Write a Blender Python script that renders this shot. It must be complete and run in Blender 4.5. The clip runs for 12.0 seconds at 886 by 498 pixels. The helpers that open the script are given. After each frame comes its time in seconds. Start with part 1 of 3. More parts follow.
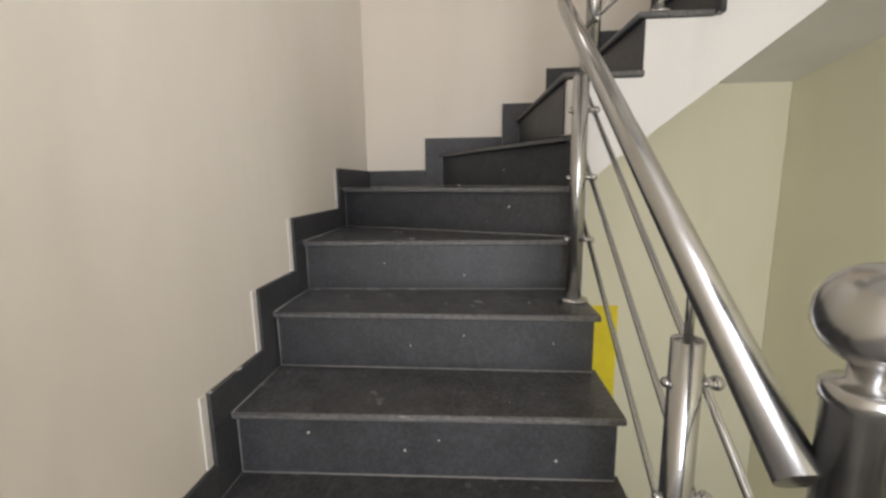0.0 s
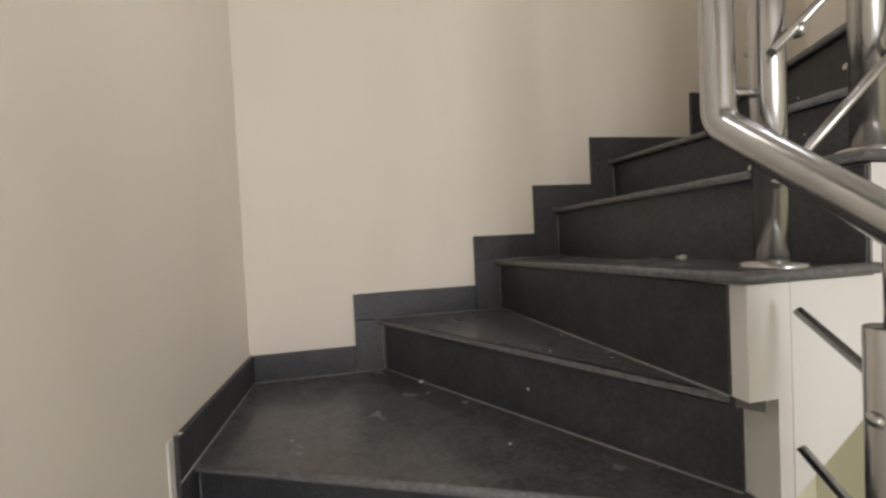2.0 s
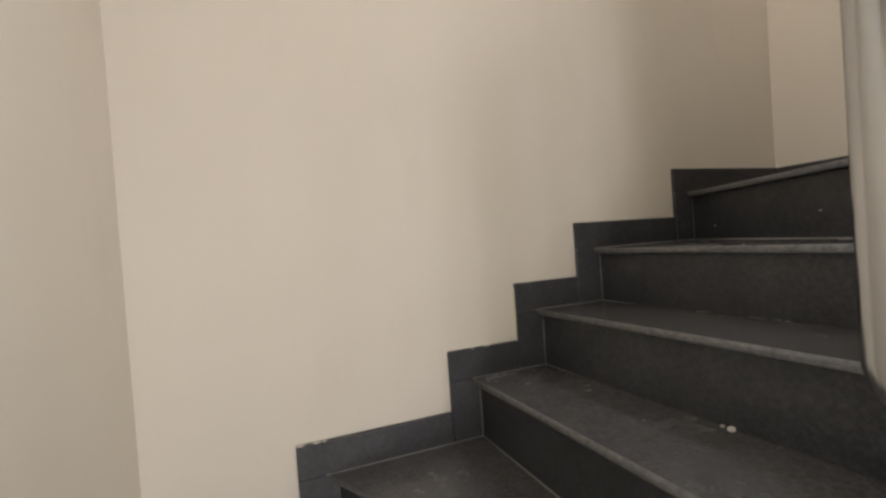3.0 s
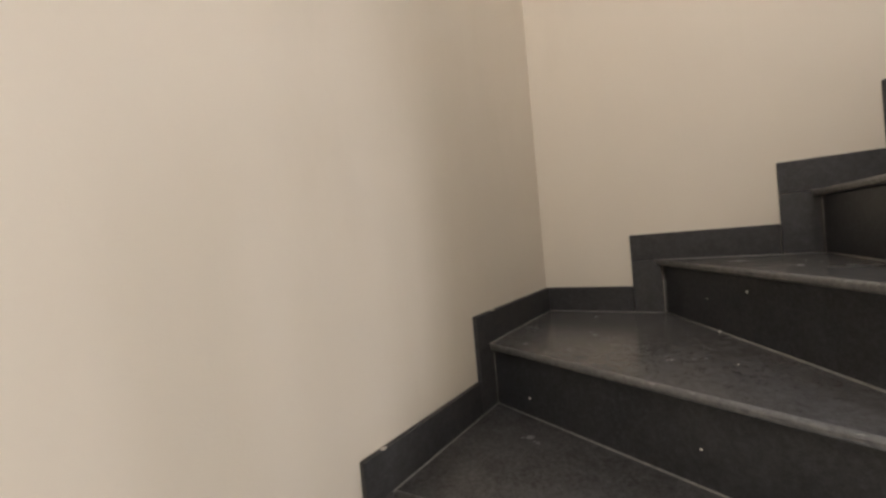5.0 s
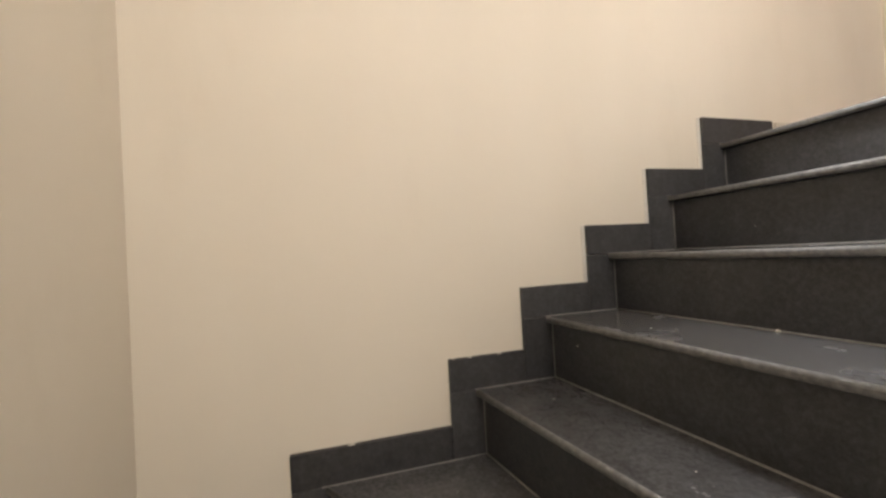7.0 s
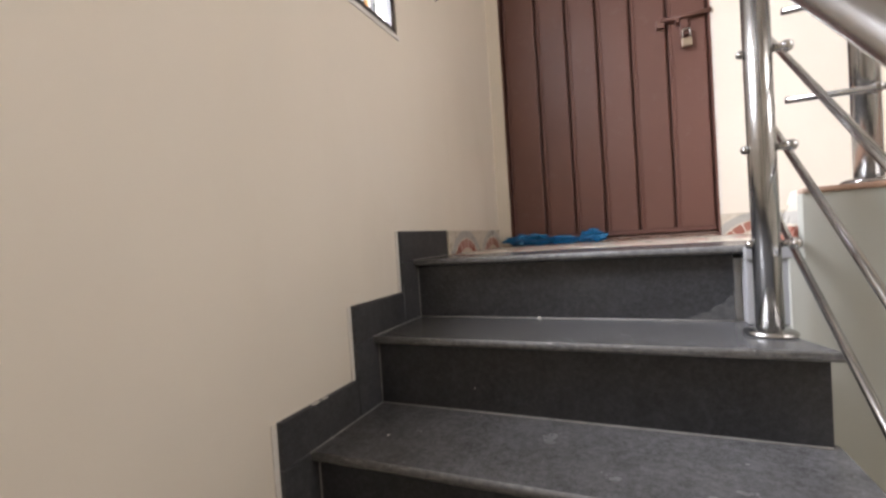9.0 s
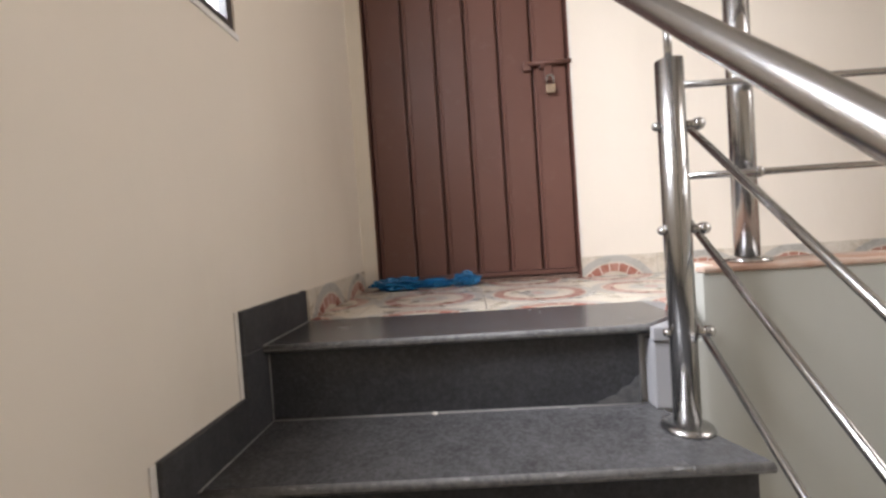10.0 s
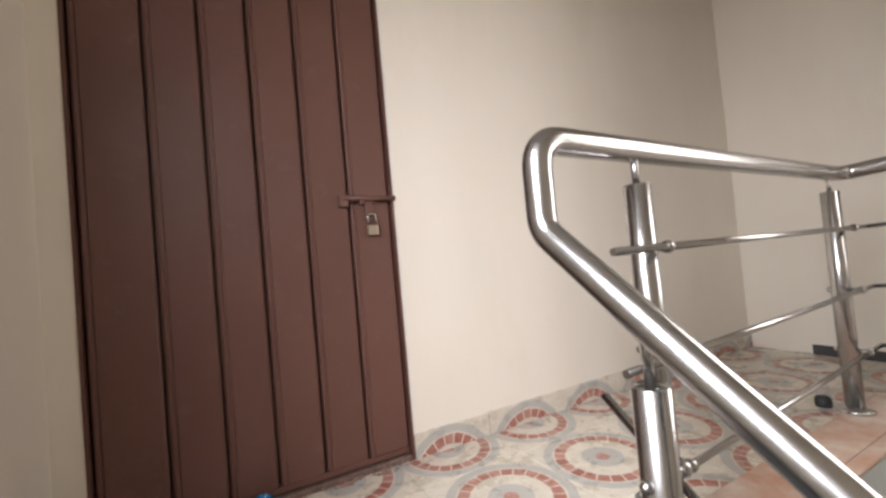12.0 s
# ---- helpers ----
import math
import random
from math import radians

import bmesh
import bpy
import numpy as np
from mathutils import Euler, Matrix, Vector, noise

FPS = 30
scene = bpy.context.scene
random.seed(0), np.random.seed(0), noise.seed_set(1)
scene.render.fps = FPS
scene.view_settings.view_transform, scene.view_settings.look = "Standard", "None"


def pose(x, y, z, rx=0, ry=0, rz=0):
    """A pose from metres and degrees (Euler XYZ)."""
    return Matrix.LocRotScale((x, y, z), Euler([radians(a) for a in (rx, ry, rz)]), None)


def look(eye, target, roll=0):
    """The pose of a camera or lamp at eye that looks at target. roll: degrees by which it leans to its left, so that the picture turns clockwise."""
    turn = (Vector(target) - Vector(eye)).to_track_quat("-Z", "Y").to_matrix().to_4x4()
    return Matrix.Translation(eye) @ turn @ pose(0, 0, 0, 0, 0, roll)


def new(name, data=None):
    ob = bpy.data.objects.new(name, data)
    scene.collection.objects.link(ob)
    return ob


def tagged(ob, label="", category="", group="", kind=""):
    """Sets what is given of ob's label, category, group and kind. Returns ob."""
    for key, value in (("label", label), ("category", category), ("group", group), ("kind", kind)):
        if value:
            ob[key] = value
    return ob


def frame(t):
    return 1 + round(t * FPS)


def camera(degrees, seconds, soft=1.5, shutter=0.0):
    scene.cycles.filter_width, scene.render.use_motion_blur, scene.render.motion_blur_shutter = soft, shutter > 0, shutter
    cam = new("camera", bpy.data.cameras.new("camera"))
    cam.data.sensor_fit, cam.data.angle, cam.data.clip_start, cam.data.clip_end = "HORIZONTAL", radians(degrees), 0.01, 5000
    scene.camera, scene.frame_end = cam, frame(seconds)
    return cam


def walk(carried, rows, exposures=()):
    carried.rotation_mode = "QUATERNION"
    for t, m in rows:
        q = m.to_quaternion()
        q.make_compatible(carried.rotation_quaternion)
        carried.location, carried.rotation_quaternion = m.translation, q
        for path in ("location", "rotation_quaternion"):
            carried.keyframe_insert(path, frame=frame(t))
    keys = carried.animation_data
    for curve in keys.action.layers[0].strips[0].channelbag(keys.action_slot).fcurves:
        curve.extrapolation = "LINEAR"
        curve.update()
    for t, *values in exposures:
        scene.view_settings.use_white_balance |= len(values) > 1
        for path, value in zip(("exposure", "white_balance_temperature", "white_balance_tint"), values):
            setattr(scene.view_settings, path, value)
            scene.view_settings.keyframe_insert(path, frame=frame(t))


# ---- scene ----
cam = camera(94.0, 12.0, 2.7)
EXPOSURES = [(0, 0.04, 6400, 14), (1.5, 0.0, 6450, 14), (2.5, 0.0, 6550, 13), (4.5, 0.15, 6600, 14), (5.5, 0.34, 6650, 15), (6, 0.46, 6750, 15), (6.5, 0.3, 6900, 15), (7.2, 0.55, 6750, 13), (9, -0.2, 6450, 16), (10.5, -0.38, 6500, 16), (12, -0.62, 6530, 16)]
PATH = [
    (0, (0.599, -0.115, 0.726), (0.457, 1.853, 0.402), -0.8),
    (0.5, (0.516, 0.191, 0.779), (0.474, 2.187, 0.656), -0.7),
    (1, (0.404, 0.458, 0.869), (0.515, 2.452, 0.763), -1.1),
    (1.5, (0.423, 0.652, 1.027), (0.615, 2.641, 0.962), -3.0),
    (2, (0.366, 0.836, 1.139), (0.760, 2.796, 1.084), -2.8),
    (2.5, (0.337, 1.001, 1.290), (0.894, 2.921, 1.250), -3.3),
    (4.5, (0.617, 1.530, 1.807), (1.947, 3.024, 1.787), -4.9),
    (5, (0.719, 1.700, 1.865), (2.386, 2.805, 1.841), -5.0),
    (5.5, (0.825, 1.771, 2.009), (2.746, 2.329, 1.987), -5.4),
    (6, (0.996, 1.811, 2.090), (2.988, 1.973, 2.140), -4.1),
    (6.5, (1.103, 1.871, 2.161), (3.092, 1.665, 2.195), -3.2),
    (7, (1.198, 1.864, 2.291), (3.111, 1.279, 2.322), -3.2),
    (9, (1.651, 1.638, 2.671), (2.483, -0.180, 2.626), -3.8),
    (9.5, (1.713, 1.521, 2.794), (2.235, -0.408, 2.712), -4.1),
    (10, (1.791, 1.410, 2.822), (1.915, -0.585, 2.769), -3.9),
    (10.5, (1.861, 1.322, 2.995), (1.660, -0.668, 2.970), -3.6),
    (11, (1.869, 1.170, 3.054), (1.495, -0.794, 3.067), -3.8),
    (11.5, (1.872, 1.074, 3.203), (1.280, -0.834, 3.251), -3.9),
    (12, (1.870, 0.975, 3.288), (0.917, -0.782, 3.352), -5.2),
]
walk(cam, [(t, look(eye, target, roll)) for t, eye, target, roll in PATH], EXPOSURES)

# ---- daylight and added fill ----
world = bpy.data.worlds.new("sky")
scene.world = world
world.use_nodes = True
wn = world.node_tree.nodes
sky = wn.new("ShaderNodeTexSky")
sky.sky_type = "NISHITA"
sky.sun_disc = False
sky.sun_elevation, sky.sun_rotation = radians(52), radians(240)
world.node_tree.links.new(sky.outputs[0], wn["Background"].inputs[0])
wn["Background"].inputs[1].default_value = 0.12

sun = new("sun", bpy.data.lights.new("sun", "SUN"))
sun.data.energy, sun.data.angle, sun.data.color = 3.0, radians(0.5), (1.0, 0.95, 0.88)
sun.matrix_world = look((-6, -4, 10), (0, 0, 0))


def opening_light(name, place, target, width, height, watts, colour, spread=180):
    """Area lamp in an opening: skylight at the east window, added fill elsewhere."""
    lamp = new(name, bpy.data.lights.new(name, "AREA"))
    lamp.data.shape, lamp.data.size, lamp.data.size_y = "RECTANGLE", width, height
    lamp.data.energy, lamp.data.color, lamp.data.spread = watts, colour, radians(spread)
    lamp.matrix_world = look(place, target)
    return lamp


opening_light("east_window_light", (2.54, 1.06, 3.92), (1.25, 0.1, 2.82), 0.42, 0.7, 57, (0.92, 0.96, 1.0), 118)
# Assumed opening at the unseen south end; its lamp lights the lowest flight.
opening_light("south_fill_light", (0.85, -2.9, 0.75), (1.15, 0, 0.6), 1.25, 2.0, 72, (0.97, 0.98, 1.0))
# Unseen west lamp, added to brighten the east wall.
opening_light("west_fill_light", (-0.26, 1.25, 3.85), (2.26, 0.3, 3.1), 0.75, 1.2, 25, (1.0, 0.955, 0.89))


# ---- materials ----
def material(name, rough=0.5, metal=0.0, colour=(0.5, 0.5, 0.5)):
    m = bpy.data.materials.new(name)
    m.use_nodes = True
    b = m.node_tree.nodes["Principled BSDF"]
    b.inputs["Roughness"].default_value = rough
    b.inputs["Metallic"].default_value = metal
    b.inputs["Base Color"].default_value = (*colour, 1)
    return m, m.node_tree, b


def node(tree, kind, **values):
    n = tree.nodes.new(kind)
    for k, v in values.items():
        n.inputs[k.replace("_", " ")].default_value = v
    return n


def noise_tex(tree, coord, scale, detail=4.0, rough=0.55, stretch=None):
    if stretch:
        mp = tree.nodes.new("ShaderNodeMapping")
        mp.inputs["Scale"].default_value = stretch
        tree.links.new(coord, mp.inputs[0])
        coord = mp.outputs[0]
    n = node(tree, "ShaderNodeTexNoise", Scale=scale, Detail=detail, Roughness=rough)
    tree.links.new(coord, n.inputs["Vector"])
    return n.outputs["Fac"]


def ramp(tree, fac, stops):
    r = tree.nodes.new("ShaderNodeValToRGB")
    e = r.color_ramp.elements
    while len(e) < len(stops):
        e.new(0.5)
    for el, (p, c) in zip(e, stops):
        el.position = p
        el.color = (*c, 1) if len(c) == 3 else c
    tree.links.new(fac, r.inputs[0])
    return r.outputs[0]


def mix(tree, fac, a, b, kind="MIX"):
    n = tree.nodes.new("ShaderNodeMix")
    n.data_type, n.blend_type = "RGBA", kind
    for sock, v in ((n.inputs[0], fac), (n.inputs[6], a), (n.inputs[7], b)):
        if isinstance(v, (int, float)):
            sock.default_value = v
        elif isinstance(v, tuple):
            sock.default_value = (*v, 1)
        else:
            tree.links.new(v, sock)
    return n.outputs[2]


def calc(tree, op, a, b=0.0):
    n = tree.nodes.new("ShaderNodeMath")
    n.operation = op
    for sock, v in zip(n.inputs, (a, b)):
        if isinstance(v, (int, float)):
            sock.default_value = v
        else:
            tree.links.new(v, sock)
    return n.outputs[0]


def bump(tree, bsdf, fac, strength=0.2, distance=0.002):
    n = node(tree, "ShaderNodeBump", Strength=strength, Distance=distance)
    tree.links.new(fac, n.inputs["Height"])
    tree.links.new(n.outputs[0], bsdf.inputs["Normal"])


def world_xyz(tree):
    return tree.nodes.new("ShaderNodeNewGeometry").outputs["Position"]


def object_xyz(tree):
    return tree.nodes.new("ShaderNodeTexCoord").outputs["Object"]


def make_paint(name, light, dark, stain):
    """Emulsion paint on rendered block: roller grain, slow hand-trowelled waves, faint smudges."""
    m, tr, b = material(name, 0.62)
    co = world_xyz(tr)
    wide = noise_tex(tr, co, 1.1, 3.0)
    streak = noise_tex(tr, co, 2.2, 2.0, 0.45, (1.5, 1.5, 0.25))
    smudge = noise_tex(tr, co, 3.5, 6.0, 0.65, (1.0, 1.0, 0.35))
    grain = noise_tex(tr, co, 160.0, 3.0)
    waves = noise_tex(tr, co, 4.0, 3.0, 0.5, (1.3, 1.3, 0.45))
    c = mix(tr, ramp(tr, wide, [(0.3, (0, 0, 0)), (0.7, (1, 1, 1))]), dark, light)
    c = mix(tr, ramp(tr, streak, [(0.4, (0, 0, 0)), (0.75, (0.3, 0.3, 0.3))]), c, stain)
    c = mix(tr, ramp(tr, smudge, [(0.56, (0, 0, 0)), (0.78, (0.45, 0.45, 0.45))]), c, stain)
    tr.links.new(c, b.inputs["Base Color"])
    h = calc(tr, "ADD", calc(tr, "MULTIPLY", waves, 9.0), calc(tr, "MULTIPLY", grain, 0.25))
    bump(tr, b, h, 0.4, 0.002)
    return m


def make_granite(name, base, light, rough):
    """Dark grey stone: fine speckle, cloudy polish, dust."""
    m, tr, b = material(name, rough)
    co = world_xyz(tr)
    speck = noise_tex(tr, co, 420.0, 2.0, 0.7)
    cloud = noise_tex(tr, co, 7.0, 5.0, 0.6)
    fleck = noise_tex(tr, co, 95.0, 5.0, 0.75)
    dust = noise_tex(tr, co, 22.0, 6.0, 0.7)
    info = tr.nodes.new("ShaderNodeObjectInfo")
    dark = tuple(c * 0.55 for c in base)
    c = mix(tr, ramp(tr, speck, [(0.35, (0, 0, 0)), (0.68, (1, 1, 1))]), dark, light)
    c = mix(tr, 0.62, c, base)
    c = mix(tr, ramp(tr, fleck, [(0.42, (0, 0, 0)), (0.72, (0.75, 0.75, 0.75))]), c, light)
    c = mix(tr, ramp(tr, cloud, [(0.36, (0, 0, 0)), (0.8, (0.4, 0.4, 0.4))]), c, light)
    c = mix(tr, ramp(tr, dust, [(0.66, (0, 0, 0)), (0.8, (0.3, 0.3, 0.3))]), c, (0.22, 0.21, 0.2))
    patch = noise_tex(tr, co, 16.0, 5.0, 0.7)
    scuff = noise_tex(tr, co, 48.0, 4.0, 0.7, (1.0, 1.0, 0.5))
    tone = calc(tr, "ADD", calc(tr, "MULTIPLY", info.outputs["Random"], 0.4), 0.08)
    tone = calc(tr, "ADD", tone, calc(tr, "MULTIPLY", patch, 0.95))
    tone = calc(tr, "ADD", tone, calc(tr, "MULTIPLY", scuff, 0.5))
    hsv = tr.nodes.new("ShaderNodeHueSaturation")
    tr.links.new(tone, hsv.inputs["Value"])
    tr.links.new(c, hsv.inputs["Color"])
    tr.links.new(hsv.outputs[0], b.inputs["Base Color"])
    rr = calc(tr, "ADD", calc(tr, "MULTIPLY", cloud, 0.16), rough - 0.08)
    tr.links.new(rr, b.inputs["Roughness"])
    bump(tr, b, speck, 0.025, 0.0006)
    return m


def make_steel():
    m, tr, b = material("polished_steel", 0.12, 1.0, (0.5, 0.495, 0.485))
    co = object_xyz(tr)
    fine = noise_tex(tr, co, 35.0, 4.0, 0.6, (6.0, 6.0, 0.6))
    smear = noise_tex(tr, co, 9.0, 4.0)
    rr = calc(tr, "ADD", calc(tr, "MULTIPLY", fine, 0.05), calc(tr, "ADD", calc(tr, "MULTIPLY", smear, 0.08), 0.165))
    tr.links.new(rr, b.inputs["Roughness"])
    c = mix(tr, ramp(tr, smear, [(0.4, (0, 0, 0)), (0.75, (1, 1, 1))]), (0.5, 0.498, 0.495), (0.45, 0.448, 0.445))
    tr.links.new(c, b.inputs["Base Color"])
    return m


def make_door_paint():
    m, tr, b = material("brown_metal_paint", 0.38)
    co = world_xyz(tr)
    wide = noise_tex(tr, co, 2.2, 4.0)
    grain = noise_tex(tr, co, 60.0, 4.0, 0.6, (3.0, 3.0, 0.15))
    dust = noise_tex(tr, co, 14.0, 6.0, 0.7)
    c = mix(tr, wide, (0.104, 0.043, 0.031), (0.15, 0.068, 0.05))
    c = mix(tr, ramp(tr, dust, [(0.58, (0, 0, 0)), (0.8, (0.25, 0.25, 0.25))]), c, (0.24, 0.18, 0.15))
    tr.links.new(c, b.inputs["Base Color"])
    tr.links.new(calc(tr, "ADD", calc(tr, "MULTIPLY", dust, 0.3), 0.34), b.inputs["Roughness"])
    bump(tr, b, grain, 0.12, 0.0008)
    return m


def make_mosaic(name, axis, grey_out, red_out, red_in, eye_out, eye_in, centre, segments):
    """Glazed tile printed with a mosaic rosette round the tile's own origin."""
    m, tr, b = material(name, 0.22)
    sep = tr.nodes.new("ShaderNodeSeparateXYZ")
    tr.links.new(object_xyz(tr), sep.inputs[0])
    u, v = sep.outputs[0], calc(tr, "SUBTRACT", sep.outputs[axis], centre)
    r = calc(tr, "SQRT", calc(tr, "ADD", calc(tr, "MULTIPLY", u, u), calc(tr, "MULTIPLY", v, v)))
    wob = noise_tex(tr, world_xyz(tr), 55.0, 3.0)
    r = calc(tr, "ADD", r, calc(tr, "MULTIPLY", calc(tr, "SUBTRACT", wob, 0.5), 0.008))
    ang = calc(tr, "MULTIPLY", calc(tr, "ARCTAN2", v, u), segments / (2 * math.pi))
    frac = calc(tr, "FRACT", calc(tr, "ADD", ang, 20.0))
    cell = calc(tr, "FLOOR", calc(tr, "ADD", ang, 20.0))
    white = tr.nodes.new("ShaderNodeTexWhiteNoise")
    white.noise_dimensions = "1D"
    tr.links.new(cell, white.inputs["W"])
    joint = calc(tr, "LESS_THAN", frac, 0.1)
    blot = noise_tex(tr, world_xyz(tr), 14.0, 5.0, 0.65)
    cream = mix(tr, ramp(tr, blot, [(0.35, (0, 0, 0)), (0.7, (1, 1, 1))]), (0.52, 0.46, 0.36), (0.66, 0.61, 0.52))
    vor = tr.nodes.new("ShaderNodeTexVoronoi")
    vor.feature = "DISTANCE_TO_EDGE"
    vor.inputs["Scale"].default_value = 34.0
    tr.links.new(object_xyz(tr), vor.inputs["Vector"])
    crack = calc(tr, "LESS_THAN", vor.outputs["Distance"], 0.035)
    cream = mix(tr, calc(tr, "MULTIPLY", crack, 0.35), cream, (0.74, 0.71, 0.66))
    grey = mix(tr, blot, (0.355, 0.343, 0.31), (0.475, 0.462, 0.425))
    red = mix(tr, white.outputs["Value"], (0.31, 0.105, 0.075), (0.42, 0.22, 0.165))
    red = mix(tr, joint, red, (0.7, 0.62, 0.54))

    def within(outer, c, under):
        return mix(tr, calc(tr, "LESS_THAN", r, outer), under, c)
    c = within(grey_out, grey, cream)
    c = within(red_out + 0.006, cream, c)
    c = within(red_out, red, c)
    c = within(red_in, cream, c)
    c = within(eye_out, grey, c)
    c = within(eye_in, red, c)
    c = mix(tr, ramp(tr, blot, [(0.6, (0, 0, 0)), (0.82, (0.3, 0.3, 0.3))]), c, (0.5, 0.45, 0.38))
    tr.links.new(c, b.inputs["Base Color"])
    tr.links.new(calc(tr, "ADD", calc(tr, "MULTIPLY", blot, 0.4), 0.1), b.inputs["Roughness"])
    bump(tr, b, crack, 0.08, 0.0006)
    return m


def make_rough(name, a, b_, rough, scale):
    m, tr, b = material(name, rough)
    co = world_xyz(tr)
    n1 = noise_tex(tr, co, scale, 6.0, 0.65)
    n2 = noise_tex(tr, co, scale * 9, 3.0)
    tr.links.new(mix(tr, ramp(tr, n1, [(0.35, (0, 0, 0)), (0.68, (1, 1, 1))]), a, b_), b.inputs["Base Color"])
    bump(tr, b, calc(tr, "ADD", n1, calc(tr, "MULTIPLY", n2, 0.4)), 0.3, 0.002)
    return m


WALL = make_paint("cream_emulsion", (0.80, 0.737, 0.64), (0.775, 0.71, 0.612), (0.70, 0.632, 0.53))
UNDER = make_paint("yellow_cream_emulsion", (0.81, 0.78, 0.60), (0.78, 0.75, 0.57), (0.71, 0.675, 0.50))
# Cream paint greyed and darkened to put the beam face in shade.
BEAM_SHADE = make_paint("beam_shade_emulsion", (0.43, 0.437, 0.395), (0.40, 0.405, 0.365), (0.35, 0.352, 0.315))
PLASTER = make_paint("white_plaster", (0.82, 0.805, 0.775), (0.78, 0.765, 0.73), (0.66, 0.64, 0.6))
GREY_PLASTER = make_paint("grey_plaster", (0.34, 0.34, 0.35), (0.29, 0.29, 0.30), (0.24, 0.24, 0.245))
PUTTY = make_rough("white_filler", (0.74, 0.71, 0.66), (0.66, 0.62, 0.56), 0.8, 30)
# One granite; risers and skirting toned darker to carry the shade on upright faces.
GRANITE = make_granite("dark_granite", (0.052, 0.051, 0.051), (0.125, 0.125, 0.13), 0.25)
SHADED_RISER = make_granite("shaded_granite_riser", (0.0185, 0.0198, 0.0225), (0.072, 0.074, 0.08), 0.45)
SHADED_SKIRTING = make_granite("shaded_granite_skirting", (0.029, 0.029, 0.031), (0.074, 0.074, 0.078), 0.55)
EDGE = make_rough("sawn_granite_edge", (0.095, 0.095, 0.095), (0.19, 0.187, 0.183), 0.55, 75)
CHIP = make_rough("chipped_stone", (0.14, 0.14, 0.14), (0.3, 0.295, 0.29), 0.8, 60)
MORTAR = make_rough("wiped_mortar", (0.06, 0.06, 0.063), (0.125, 0.125, 0.125), 0.85, 35)
GROUT = make_rough("grey_grout", (0.3, 0.29, 0.28), (0.2, 0.2, 0.19), 0.85, 40)
STEEL = make_steel()
DOOR = make_door_paint()
MOSAIC = make_mosaic("mosaic_floor_tile", 1, 0.187, 0.152, 0.118, 0.066, 0.022, 0.0, 22)
MOSAIC_LOW = make_mosaic("mosaic_skirting_tile", 2, 0.187, 0.152, 0.118, 0.066, 0.0, -0.10, 22)
TERRACOTTA = make_rough("terracotta_screed", (0.36, 0.19, 0.12), (0.5, 0.42, 0.35), 0.7, 7)
CONCRETE = make_rough("grey_screed", (0.3, 0.29, 0.27), (0.22, 0.21, 0.2), 0.8, 8)
BROWN_ALU = make_rough("bronze_aluminium", (0.035, 0.03, 0.03), (0.055, 0.048, 0.045), 0.4, 12)
BAR_PAINT = make_rough("dark_bar_paint", (0.05, 0.035, 0.03), (0.09, 0.06, 0.05), 0.5, 20)
NAVY = make_rough("navy_plastic", (0.012, 0.014, 0.05), (0.02, 0.022, 0.07), 0.35, 20)
WHITE = make_rough("white_plastic", (0.75, 0.74, 0.7), (0.66, 0.65, 0.61), 0.4, 25)
YELLOW = make_rough("yellow_plastic", (0.85, 0.72, 0.03), (0.8, 0.65, 0.025), 0.4, 15)
BLACK = make_rough("black_rubber", (0.015, 0.015, 0.015), (0.03, 0.03, 0.03), 0.6, 30)
BRASS = material("brass_lock", 0.35, 1.0, (0.5, 0.43, 0.34))[0]
OCHRE = make_rough("ochre_reveal_glow", (0.52, 0.25, 0.06), (0.6, 0.33, 0.1), 0.5, 15)
NEIGHBOUR = make_rough("sunlit_render", (0.62, 0.5, 0.33), (0.7, 0.58, 0.4), 0.8, 2)
BLUE_BAG, _t, _b = material("blue_plastic_film", 0.14, 0.0, (0.02, 0.24, 0.55))
_b.inputs["Transmission Weight"].default_value = 0.35
GLASS, _t, _b = material("window_glass", 0.02, 0.0, (0.95, 0.97, 0.96))
_b.inputs["Transmission Weight"].default_value = 1.0


# ---- building blocks ----
def box(bm, lo, hi):
    vs = [bm.verts.new((x, y, z)) for z in (lo[2], hi[2]) for y in (lo[1], hi[1]) for x in (lo[0], hi[0])]
    for f in ((0, 2, 3, 1), (4, 5, 7, 6), (0, 1, 5, 4), (2, 6, 7, 3), (0, 4, 6, 2), (1, 3, 7, 5)):
        bm.faces.new([vs[i] for i in f])
    return vs


def prism(bm, poly, lo, hi, axis=2):
    """A polygon in the plane across the axis, drawn out from lo to hi along it."""
    def at(p, d):
        q = list(p)
        q.insert(axis, d)
        return q
    a = [bm.verts.new(at(p, lo)) for p in poly]
    b = [bm.verts.new(at(p, hi)) for p in poly]
    n = len(poly)
    bm.faces.new(a)
    bm.faces.new(b[::-1])
    for i in range(n):
        bm.faces.new((a[i], b[i], b[(i + 1) % n], a[(i + 1) % n]))
    bmesh.ops.recalc_face_normals(bm, faces=bm.faces)
    return a, b


def soften(bm, offset=0.003, segments=2):
    bmesh.ops.bevel(bm, geom=list(bm.edges), offset=offset, segments=segments, affect="EDGES", profile=0.6)


